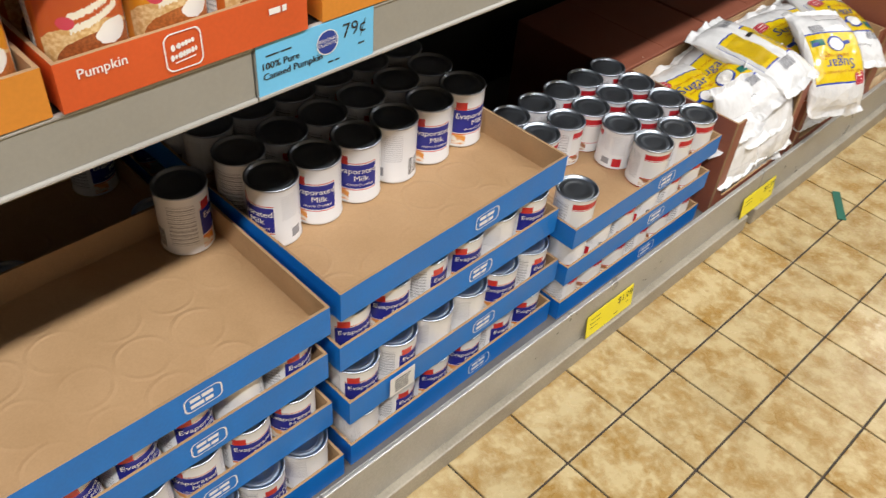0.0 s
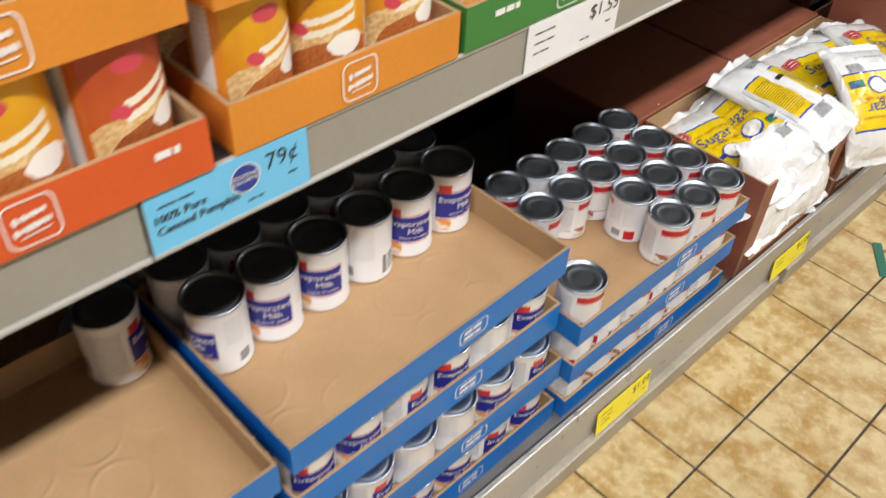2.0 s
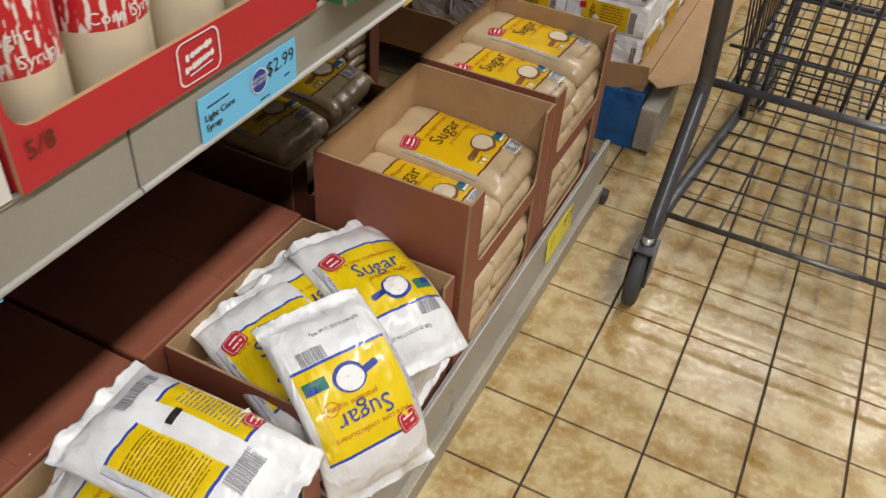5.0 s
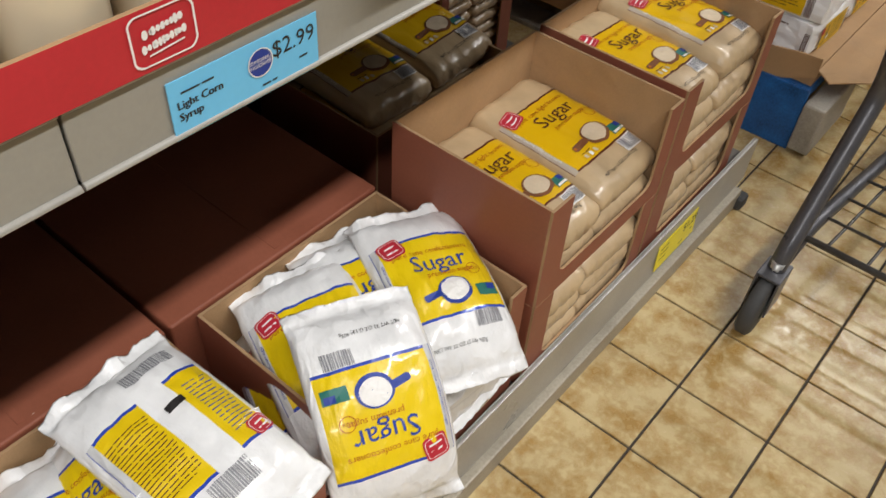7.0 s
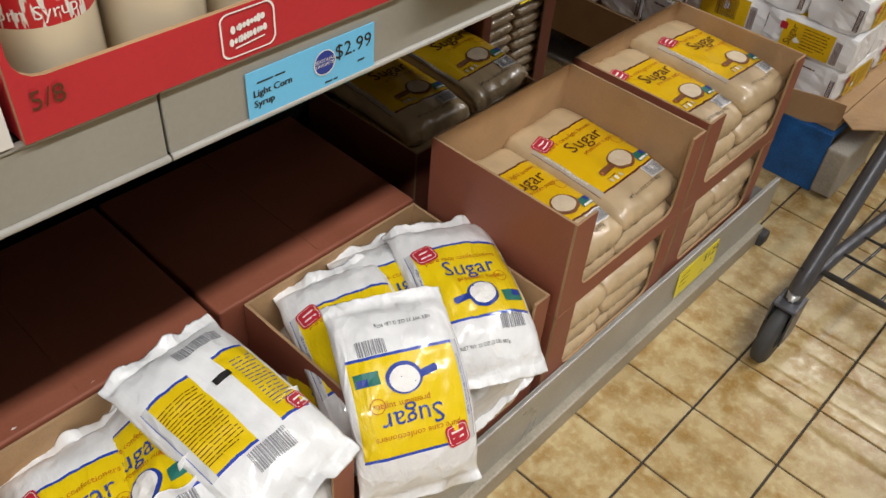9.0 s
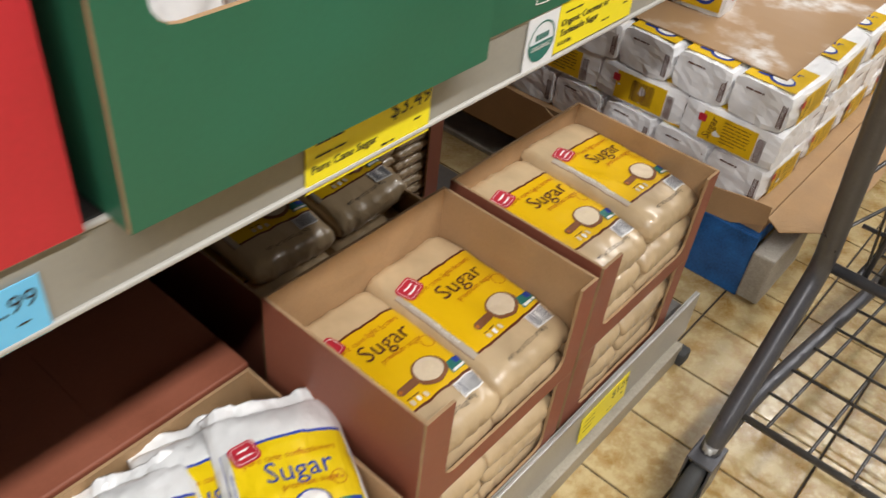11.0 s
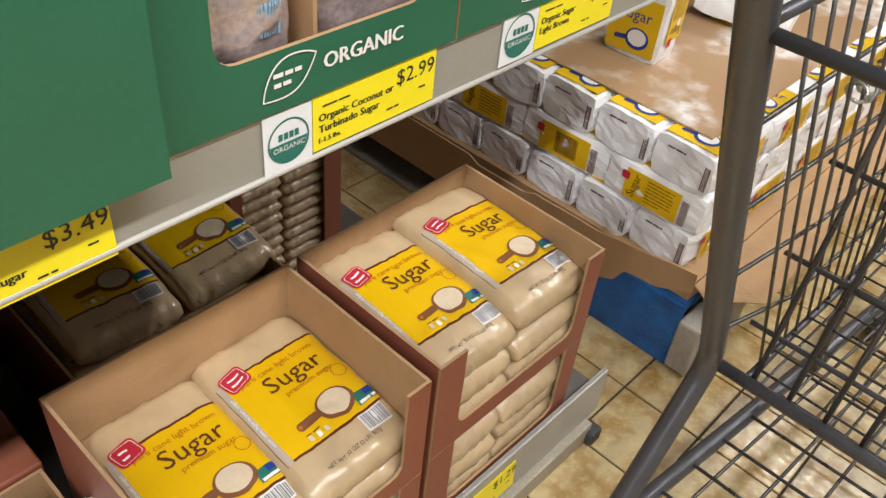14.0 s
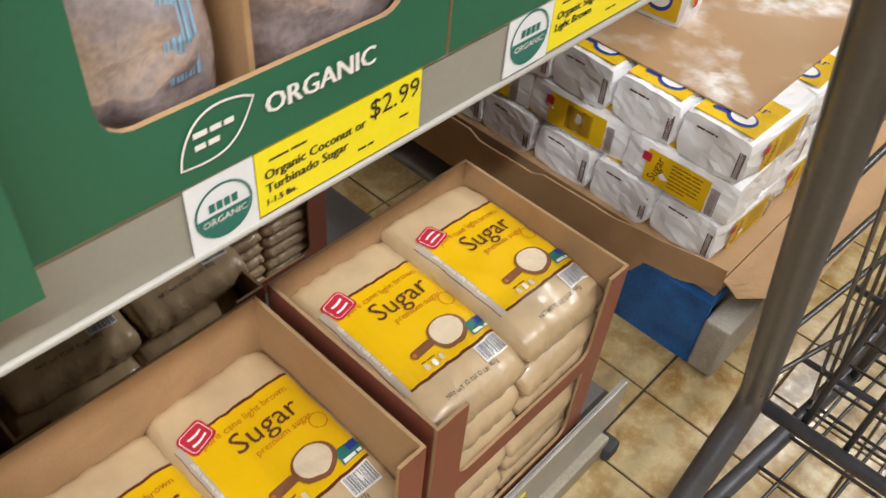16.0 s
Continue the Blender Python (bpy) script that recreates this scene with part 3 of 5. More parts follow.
def can_tray(m, group, nx, ny, r, kind, fill, label, rnd, h=0.043, low=False, turns=None):
    """A shallow printed tray with cans at the places in fill."""
    p = 2 * r + 0.0003
    dx, dy = nx * p + 2 * WALL + 0.002, ny * p + 2 * WALL + 0.002
    tray = open_box("can_tray", m, dx, dy, h, "blue_print", label, "cardboard tray", group)
    for piece in tray.children:
        if piece.name.startswith("bottom"):
            piece.data.materials[2] = MATS["tray_card"]
    bm = bmesh.new()
    printed(bm, flat_ring(rounded_rect(0.05, 0.026, 0.008), 0.002), front(0, dy * 0.6, h / 2), 0)
    bars(bm, 2, front(0, dy * 0.6, h / 2), 0, 0.005, 0.034, 0.010, 0.006, 0, 5)
    part("printed_mark", bm, "ink_white", tray)
    words = {"milk": "white and blue labelled evaporated milk can with steel lid", "condensed": "white and red labelled condensed milk can with steel lid"}[kind]
    for i, j in fill:
        turn = rnd.choice((-42, -30, -52, 118, -38, -20, 150, 95) if kind == "milk" and not low else (-42, -30, 118, -75, -60, 100, -85, -25))
        turn = (turns or {}).get((i, j), turn)
        can(kind, m @ pose(-WALL - 0.001 - p * (i + 0.5), WALL + 0.001 + p * (j + 0.5), WALL + 0.0005, 0, 0, turn), words, group + " cans", (0.84 if i == 0 else 0.93) if low and kind == "milk" else 0)
    return tray


# ---- bottom shelf: stacks of canned milk ----
rnd = random.Random(4)
EMPTY = "blue printed cardboard tray nearly emptied of cans"
FULL = "blue printed cardboard tray full of cans"
TURNS = {(2, 0): -140, (2, 1): -98, (2, 2): -94, (2, 3): 125, (2, 4): -88, (2, 5): -66, (3, 5): 8}
every = [(i, j) for i in range(4) for j in range(6)]
for k in range(4):
    top = k == 3
    z = DECK + 0.001 + 0.0985 * k
    can_tray(pose((-0.014, -0.038, -0.044, -0.036)[k], -0.477, z - (0.004 if top else 0)), "evaporated milk trays", 4, 6, MILK_R, "milk", [(3, 5)] if top else [(i, j) for i, j in every if j > 2 or i == 0], EMPTY if top else FULL, rnd, 0.049, not top, TURNS if top else None)
    can_tray(pose((-0.018, -0.020, -0.040, -0.036)[k], -0.002, z + (0.006 if top else 0), 0, 0, 1.5 if top else 0.6), "evaporated milk trays", 4, 6, MILK_R, "milk", [(i, j) for i, j in every if i > 1] if top else every, EMPTY if top else FULL, rnd, 0.049, not top, TURNS if top else None)
sticker = thing("code_sticker", pose(-0.0175, 0.095, DECK + 0.001 + 0.0985 + 0.024), "white square code sticker on a blue can tray", "sticker")
part("card", box_mesh(0, 0.0006, -0.024, 0.024, -0.02, 0.02), "white_print", sticker)
bm = bmesh.new()
bars(bm, 6, front(0.0006, 0, 0, 0.0004), 0, 0.012, 0.030, 0.005, 0.0026, 0, 14)
part("code_print", bm, "ink_black", sticker)
for k in range(3):
    z = DECK + 0.001 + 0.0855 * k
    fill = every if k < 2 else [(0, 0), (0, 3), (0, 4), (0, 5), (1, 3), (1, 4), (1, 5)] + [(i, j) for i in (2, 3) for j in range(6)]
    can_tray(pose(-0.012, 0.470, z - 0.001), "condensed milk trays", 4, 6, COND_R, "condensed", fill, FULL if k < 2 else "blue printed tray half full of milk cans", rnd, 0.042)
for y in (-0.474, -0.002):
    for k in range(4 if y > -0.3 else 3):
        can_tray(pose(-0.352, y, DECK + 0.001 + 0.0985 * k), "back evaporated milk trays", 4, 6, MILK_R, "milk", [(i, j) for i, j in every if i < 2] if k == 3 else [(0, 0), (0, 5), (3, 0), (3, 5), (0, 2)], FULL, rnd, 0.049, k < 3)

# ---- powdered and brown sugar boxes ----
BROWN = "brown printed cardboard box of sugar bags with cut-open front"
C_Y = (0.952, 1.304)
for y in C_Y:
    open_box("sugar_box", pose(0.0, y, DECK + 0.001), 0.26, 0.307, 0.227, "brown_print", BROWN, "cardboard box", "powdered sugar boxes", notch=(0.03 if y < 1.2 else 0.014, 0.03, 0.03))
    bx = thing("closed_carton", pose(-0.264, y - 0.034, DECK + 0.001), "closed dark brown sugar carton under the shelf", "cardboard box", "closed cartons")
    part("carton_body", box_mesh(-0.29, 0, 0, 0.345, 0, 0.230, 0.003), "brown_print", bx)
    part("flap_seam", box_mesh(-0.28, -0.01, 0.168, 0.176, 0.2302, 0.2308), "brown_print", bx)
D_Y = (1.629, 1.966)
for y in D_Y:
    for k in range(2):
        open_box("sugar_box", pose(0.007 if y < 1.7 else 0.003, y, DECK + 0.001 + 0.172 * k), 0.255, 0.318, 0.171, "brown_print", BROWN, "cardboard box", "brown sugar boxes", notch=(0.045, 0.035, 0.032))

# ---- bags of sugar ----
def axes(center, right, up):
    """A pose whose x looks along right and y as nearly as can be along up."""
    x = Vector(right).normalized()
    z = x.cross(Vector(up)).normalized()
    y = z.cross(x)
    m = Matrix((x, y, z)).transposed().to_4x4()
    m.translation = center
    return m


def film_material(name, ground, panel, line, v0, v1, gloss, split=None, relief=0.8, coat=0.8):
    """A filled plastic bag with a printed panel between two lines."""
    g = Graph(name)
    u, v = g.uv()
    grain = g.noise(300, 3)
    soft = g.noise(22, 4)
    base = g.mix(g.ramp(soft, 0.35, 0.65), shade(ground, 0.9), shade(ground, 1.06))
    col = g.mix(g.rect(u, v, 0.045, 0.95, v0 - 0.014, v1 + 0.014), base, line)
    col = g.mix(g.rect(u, v, 0.10, 0.95, v0, v1), col, panel)
    col = g.mix(g.rect(u, v, 0.05, 0.10, v0 - 0.014, v1 + 0.014), col, tuple(0.5 * c + 0.22 for c in ground))
    if split:
        col = g.mix(g.rect(u, v, split[0], split[1], 0, 1), col, base)
    crease = g.noise(38, 5, None, (1.0, 0.45, 1.0))
    # sharp folds of loose film, strongest at the two ends and along the sides
    fold = g.noise(26, 2, None, (1.0, 0.40, 1.0))
    fold = g.math("SUBTRACT", 1.0, g.math("MINIMUM", 1.0, g.math("MULTIPLY", g.math("ABSOLUTE", g.math("SUBTRACT", fold, 0.5)), 14.0)))
    rim = g.math("MAXIMUM", g.math("ABSOLUTE", g.math("SUBTRACT", v, 0.5)), g.math("ABSOLUTE", g.math("SUBTRACT", u, 0.5)))
    fold = g.math("MULTIPLY", fold, g.ramp(rim, 0.34, 0.48, 0.06, 0.26))
    g.bump(g.math("ADD", g.math("MULTIPLY", grain, 0.06), g.math("ADD", crease, fold)), relief, 0.007)
    return g.done(col, gloss, 0.0, Coat_Weight=coat, Coat_Roughness=0.06 if coat > 0.5 else 0.12)


film_material("brown_sugar_film", (0.55, 0.405, 0.24), (0.80, 0.48, 0.004), (0.12, 0.03, 0.01), 0.23, 0.765, 0.32, None, 0.26, 0.4)
film_material("white_sugar_film", (0.85, 0.85, 0.85), (0.84, 0.60, 0.006), (0.02, 0.06, 0.42), 0.30, 0.74, 0.34)
film_material("plain_film", (0.85, 0.85, 0.85), (0.85, 0.85, 0.85), (0.76, 0.76, 0.77), 0.30, 0.72, 0.36)
film_material("white_back_film", (0.85, 0.85, 0.85), (0.82, 0.57, 0.006), (0.02, 0.06, 0.42), 0.30, 0.72, 0.36, (0.46, 0.68))


class Bag:
    """A pillow-shaped bag; surf(u, v) gives its upper side in metres from the middle."""

    def __init__(self, w, l, t, seed, wrinkle=0.16, droop=0.0, flat=(3.4, 5), ragged=0.02, tail=0.0, drape=0.0):
        self.tail, self.drape = tail, drape
        self.w, self.l, self.t, self.seed, self.wrinkle, self.droop, self.flat, self.ragged = w, l, t, seed, wrinkle, droop, flat, ragged

    def point(self, a, b, side):
        full = min(1.0, abs(b) / (1 - self.tail))
        prof = max(0.0, 1 - abs(a) ** self.flat[0]) ** 0.5 * max(0.0, 1 - full ** self.flat[1]) ** 0.5
        loose = max(0.0, (abs(b) - 1 + self.tail * 1.6) / (self.tail * 1.6)) if self.tail else 0.0
        p = Vector((a * 2.2 + self.seed * 7.3, b * 3.0, side * 3.1))
        n = noise.noise(p) + 0.5 * noise.noise(p * 2.7)
        ridge = 1 - abs(noise.noise(p * 1.9 + Vector((5, 1, 2)))) * 2
        z = side * self.t / 2 * prof * (1 + self.wrinkle * n) + side * prof * self.wrinkle * 0.008 * ridge
        edge = self.ragged * noise.noise(Vector((self.seed, b * 6, a * 6)))
        x = a * self.w / 2 * (1 - 0.05 * abs(b) ** 8 + edge * (abs(a) > 0.9))
        y = b * self.l / 2 * (1 - 0.03 * abs(a) ** 6 + edge)
        if self.tail:
            x *= 1 + 0.07 * loose
            q = p * 3.1 + Vector((2, 7, 0))
            fold = (1 - abs(noise.noise(q)) * 2.4) + 0.5 * (1 - abs(noise.noise(q * 2.1)) * 2.4)
            flap = noise.noise(Vector((a * 2.5 + self.seed, b * 3.0, 4.0)))
            z += side * 0.0009 * fold * (1 - abs(a) ** 6) * (1 - 0.7 * loose) + loose * (0.022 * flap + 0.0015 * fold + 0.0008 * side)
        if abs(b) > 0.93:
            z += 0.004 * noise.noise(Vector((a * 9, b * 2, self.seed))) * (abs(b) - 0.93) / 0.07
        if b > 0 and self.drape:
            z -= self.drape * b * b
            y *= 1 - 0.5 * self.drape / self.l * b
        if b < 0:
            z -= self.droop * b * b
            y *= 1 - 0.25 * self.droop / self.l * abs(b)
        return Vector((x, y, z))

    def surf(self, u, v):
        p = self.point(max(-1, min(1, u / (self.w / 2))), max(-1, min(1, v / (self.l / 2))), 1)
        p.z += 0.0013
        return p

    def mesh(self, nx=26, ny=34):
        bm = bmesh.new()
        lay = bm.loops.layers.uv.verify()
        grid = {}
        for s in (1, -1):
            for j in range(ny + 1):
                for i in range(nx + 1):
                    a, b = -1 + 2 * i / nx, -1 + 2 * j / ny
                    a, b = math.sin(a * math.pi / 2) * 0.6 + a * 0.4, math.sin(b * math.pi / 2) * 0.6 + b * 0.4
                    if s < 0 and (i in (0, nx) or j in (0, ny)):
                        grid[s, i, j] = grid[1, i, j]
                    else:
                        grid[s, i, j] = (bm.verts.new(self.point(a, b, s)), (a + 1) / 2, (b + 1) / 2)
        for s in (1, -1):
            for j in range(ny):
                for i in range(nx):
                    q = [grid[s, i, j], grid[s, i + 1, j], grid[s, i + 1, j + 1], grid[s, i, j + 1]]
                    f = bm.faces.new([k[0] for k in (q if s > 0 else q[::-1])])
                    f.smooth = True
                    for lp, k in zip(f.loops, q if s > 0 else q[::-1]):
                        lp[lay].uv = (k[1], k[2])
        return finish(bm)


def logo(bm, to3d, dx, dy, mat, inner, w=0.034, h=0.030, turn=12):
    """A brand badge: a plain rounded shape with a bar."""
    printed(bm, filled(rounded_rect(w, h, 0.006)), to3d, mat, dx, dy, turn)
    lift = lambda u, v: to3d(u, v) + Vector((0, 0, 0.0004))
    printed(bm, flat_ring(rounded_rect(w * 0.86, h * 0.82, 0.005), 0.0007), lift, inner, dx, dy, turn)
    printed(bm, flat_rect(w * 0.5, h * 0.09, 3, 1), lift, inner, dx, dy + h * 0.12, turn)
    printed(bm, flat_rect(w * 0.55, h * 0.09, 3, 1), lift, inner, dx + 0.001, dy - h * 0.16, turn)


PRINT_MATS = ["ink_brown", "ink_red", "ink_white", "ink_orange", "ink_blue", "ink_green", "ink_black", "ink_grey", "sugar_tint", "spoon_brown"]
surface("spoon_brown", (0.20, 0.075, 0.028), 0.5, vary=0.12, each=0)
surface("sugar_tint", (0.66, 0.54, 0.38), 0.5, vary=0.1, each=0)


def brown_print(bag):
    bm = bmesh.new()
    s = lambda u, v: bag.surf(u, v - 0.010)
    up = lambda u, v: s(u, v) + Vector((0, 0, 0.0005))
    printed(bm, letters("pure cane light brown", 0.0118), s, 3, 0.004, 0.060)
    printed(bm, letters("Sugar", 0.036), s, 0, 0.012, 0.038)
    printed(bm, letters("premium sugar", 0.0115), s, 3, 0.020, 0.017)
    printed(bm, flat_ring([(0.010 * math.cos(k * 0.4), 0.010 * math.sin(k * 0.4)) for k in range(16)], 0.001), s, 3, 0.056, 0.006)
    printed(bm, flat_disc(0.0255, 26, 0.021), s, 9, 0.022, -0.028)
    printed(bm, flat_disc(0.021, 26, 0.0172), up, 8, 0.022, -0.0262)
    printed(bm, filled(rounded_rect(0.034, 0.011, 0.005)), s, 9, -0.018, -0.029, 4)
    printed(bm, flat_disc(0.0025, 10), up, 3, -0.031, -0.030)
    for k in range(3):
        printed(bm, filled(rounded_rect(0.006, 0.008, 0.002)), s, 2 if k % 2 else 8, -0.030 + 0.011 * k, -0.049)
    bars(bm, 1, s, -0.018, -0.0425, 0.03, 0.004, 0.0015, 0, 4)
    printed(bm, flat_rect(0.028, 0.018, 3, 2), s, 5, 0.056, -0.042)
    printed(bm, flat_rect(0.012, 0.009, 2, 1), up, 4, 0.062, -0.038)
    printed(bm, flat_rect(0.024, 0.004, 2, 1), up, 2, 0.056, -0.048)
    printed(bm, flat_rect(0.036, 0.024, 3, 2), s, 2, 0.045, -0.073)
    barcode(bm, up, 0.045, -0.073, 0.032, 0.020, 7, 0)
    printed(bm, letters("NET WT 32 OZ (2 LB) 907g", 0.0068), s, 6, 0.0, -0.089)
    logo(bm, s, -0.046, 0.074, 1, 2)
    side = lambda u, v: s(-0.0662 - v * 0.8, u)
    printed(bm, letters("pure cane light brown sugar", 0.0075), side, 2, 0.012, 0.0)
    return finish(bm)


def white_print(bag, back=False):
    bm = bmesh.new()
    s = bag.surf
    up = lambda u, v: s(u, v) + Vector((0, 0, 0.0005))
    if back:
        bars(bm, 19, s, -0.035, 0.042, 0.05, 0.0046, 0.0013, 0, 7)
        bars(bm, 15, s, 0.050, 0.040, 0.028, 0.0054, 0.0013, 4, 8)
        barcode(bm, s, -0.002, -0.072, 0.05, 0.024, 7, 0)
        barcode(bm, s, 0.03, 0.088, 0.06, 0.016, 7, 0, 9)
        printed(bm, flat_rect(0.022, 0.009, 2, 1), s, 6, 0.018, 0.030)
        logo(bm, s, 0.060, -0.045, 1, 2, 0.026, 0.022)
        return finish(bm)
    printed(bm, letters("pure cane confectioners", 0.0105), s, 3, 0.002, 0.041)
    printed(bm, letters("Sugar", 0.034), s, 4, 0.006, 0.022)
    printed(bm, letters("premium sugar", 0.0105), s, 3, 0.014, 0.004)
    printed(bm, flat_ring([(0.009 * math.cos(k * 0.4), 0.009 * math.sin(k * 0.4)) for k in range(16)], 0.001), s, 3, 0.045, 0.002)
    printed(bm, letters("10x", 0.008), s, 3, 0.045, 0.002)
    printed(bm, flat_disc(0.022, 26, 0.019), s, 4, 0.008, -0.024)
    printed(bm, flat_disc(0.018, 26, 0.0155), up, 2, 0.008, -0.0225)
    printed(bm, filled(rounded_rect(0.026, 0.009, 0.004)), s, 4, -0.022, -0.026, 12)
    printed(bm, flat_rect(0.028, 0.016, 3, 2), s, 5, 0.050, -0.030)
    printed(bm, flat_rect(0.012, 0.008, 2, 1), up, 4, 0.056, -0.027)
    barcode(bm, s, 0.036, -0.066, 0.034, 0.018, 7, 0)
    printed(bm, letters("NET WT 32 OZ (2 LB) 907g", 0.006), s, 6, -0.01, -0.090)
    logo(bm, s, -0.044, 0.056, 1, 2, 0.030, 0.028)
    side = lambda u, v: s(-0.0630 - v * 0.8, u)
    printed(bm, letters("pure cane confectioners sugar", 0.0062), side, 4, 0.0, 0.0)
    return finish(bm)


BROWN_BAGS = []
for k in range(4):
    b = Bag(0.156, 0.246, 0.044, 11 + k, 0.09, 0.010, (9, 14), 0.03)
    BROWN_BAGS.append((b.mesh(), by_ink(brown_print(b), PRINT_MATS)))
WHITE_BAGS = []
for k in range(5):
    b = Bag(0.150, 0.262, 0.052, 31 + k, 0.15, 0.03 if k != 4 else 0.012, (3.0, 3.4), 0.012, 0.12, 0.045 if k == 0 else 0.0)
    WHITE_BAGS.append((b.mesh(40, 56), by_ink(white_print(b, k == 4), PRINT_MATS)))


def brown_bag(m, k=0, shown=True, group="brown sugar bags"):
    b = thing("brown_sugar_bag", m, "clear plastic bag of light brown sugar with yellow label", "sugar bag", group)
    part("pouch", BROWN_BAGS[k % 4][0], "brown_sugar_film", b)
    if shown:
        for nm, me, mat in BROWN_BAGS[k % 4][1]:
            part(nm, me, mat, b)
    return b


PLAIN = {}


def white_bag(m, k=0, shown=True):
    b = thing("powdered_sugar_bag", m, "crumpled white plastic powdered sugar bag with yellow label", "sugar bag", "powdered sugar bags")
    me = WHITE_BAGS[k % 5][0]
    if not shown:
        me = PLAIN.setdefault(k % 5, me.copy())
        me.materials.clear()
    part("pouch", me, "plain_film" if not shown else "white_back_film" if k % 5 == 4 else "white_sugar_film", b)
    if shown:
        for nm, me, mat in WHITE_BAGS[k % 5][1]:
            part(nm, me, mat, b)
    return b


# brown sugar, two bags side by side in each box
Z2 = DECK + 0.001 + 0.172
for y, xf, tiers in ((D_Y[0], 0.007, (0.030, 0.068)), (D_Y[1], 0.004, (0.032, 0.075, 0.120))):
    n = 0
    for base, levels in ((DECK + 0.001, (0.034, 0.078, 0.118)), (Z2, tiers)):
        for li, lz in enumerate(levels):
            last = base == Z2 and li == len(levels) - 1
            for s in (0, 1):
                n += 1
                yc = y + 0.083 + 0.152 * s + ((0.004 if s else 0.012) if last else 0)
                extra = (0.006 if s else -0.004) if last else 0
                tilt = ((5 if y > 1.7 else -1) if s else 3) if last else 0
                brown_bag(pose(xf - (0.134 if last else 0.128) + rnd.uniform(-0.003, 0.003), yc, base + lz + extra, 0, 0, 90 + rnd.uniform(-2, 2)) @ pose(0, 0, 0, 2, tilt, 0), n, last)

# the second row of boxes behind, in the shade of the shelf
back_box = open_box("sugar_box", pose(-0.336, 1.695, DECK + 0.001), 0.27, 0.322, 0.232, "brown_print", "brown cardboard box of sugar bags in deep shade", "cardboard box", "back sugar boxes", notch=(0.04, 0.04, 0.15))
for s in (0, 1):
    brown_bag(pose(-0.336 - 0.158, 1.708 + 0.085 + 0.156 * s, DECK + 0.232 + 0.004 * s, 0, 0, 90) @ pose(0, 0, 0, 2, 3 - 6 * s, 0), s + 1, True, "back brown sugar bags")
    brown_bag(pose(-0.336 - 0.135, 1.695 + 0.085 + 0.152 * s, DECK + 0.184, 0, 0, 90), s, False, "back brown sugar bags")
open_box("sugar_box", pose(-0.50, 2.034, DECK + 0.001), 0.21, 0.222, 0.36, "brown_print", "brown cardboard box with notched front showing stacked sugar bags", "cardboard box", "back sugar boxes", notch=(0.02, 0.036, 0.03))
for k in range(13):
    for s in (0, 1):
        bb = brown_bag(pose(-0.50 - 0.103, 2.034 + 0.058 + 0.096 * s, DECK + 0.020 + 0.024 * k, 0, 0, 90), k + s, False, "back brown sugar bags")
        bb.scale = (0.62, 0.78, 0.52)

# powdered sugar, thrown in
for c, right, up, k, show in (
    ((-0.008, 1.352, 0.340), (-0.42, -0.905, 0.05), (0.70, -0.37, -0.60), 0, True),
    ((-0.080, 1.530, 0.335), (0.40, 0.90, -0.10), (-0.86, 0.42, 0.12), 1, True),
    ((-0.122, 1.462, 0.318), (0.40, 0.90, 0.10), (-0.88, 0.40, 0.10), 2, True),
    ((-0.118, 1.374, 0.318), (0.36, 0.90, 0.16), (-0.90, 0.36, 0.12), 3, True),
    ((-0.130, 1.350, 0.276), (0.34, 0.80, 0.46), (-0.90, 0.42, 0.0), 1, True),
    ((-0.115, 1.385, 0.200), (0.1, 1, 0), (-1, 0.1, 0), 1, False),
    ((-0.115, 1.530, 0.205), (0.0, 1, 0.1), (-1, 0.0, 0), 2, False),
    ((-0.120, 1.460, 0.270), (0.0, 1, 0.0), (-1, 0.1, 0), 3, False),
    ((-0.034, 1.520, 0.255), (0.1, 1, 0.05), (-0.35, 0.0, 0.95), 0, False),
    ((-0.112, 1.178, 0.362), (-0.08, 1.0, 0.0), (-1.0, -0.06, 0.08), 4, True),
    ((-0.128, 1.088, 0.318), (0.24, 0.76, 0.60), (-0.90, 0.40, 0.06), 1, True),
    ((-0.128, 1.012, 0.300), (0.22, 0.95, 0.20), (-0.95, 0.22, 0.02), 2, True),
    ((-0.115, 1.030, 0.205), (0.0, 1, 0), (-1, 0.1, 0), 3, False),
    ((-0.115, 1.180, 0.205), (0.1, 1, 0), (-1, 0.1, 0), 0, False),
    ((-0.118, 1.110, 0.270), (0.0, 1, 0), (-1, 0.0, 0), 2, False),
    ((-0.034, 1.175, 0.262), (0.05, 1, 0.0), (-0.45, 0.05, 0.9), 3, False),
    ((-0.034, 1.050, 0.245), (0.05, 1, 0.0), (-0.35, 0.05, 0.95), 1, False),
):
    white_bag(axes(c, right, up), k, show)
film = Bag(0.20, 0.15, 0.010, 77, 0.3, 0.0, (3, 4), 0.12)
scrap = thing("plastic_film", axes((-0.277, 1.035, 0.262), (0, 1, 0), (0.05, 0.0, 1)), "loose clear white plastic film stuck behind a sugar box", "plastic film")
part("sheet", film.mesh(20, 16), "white_print", scrap)

# ---- upper shelf: cans in printed trays ----
TRAY_H = 0.044


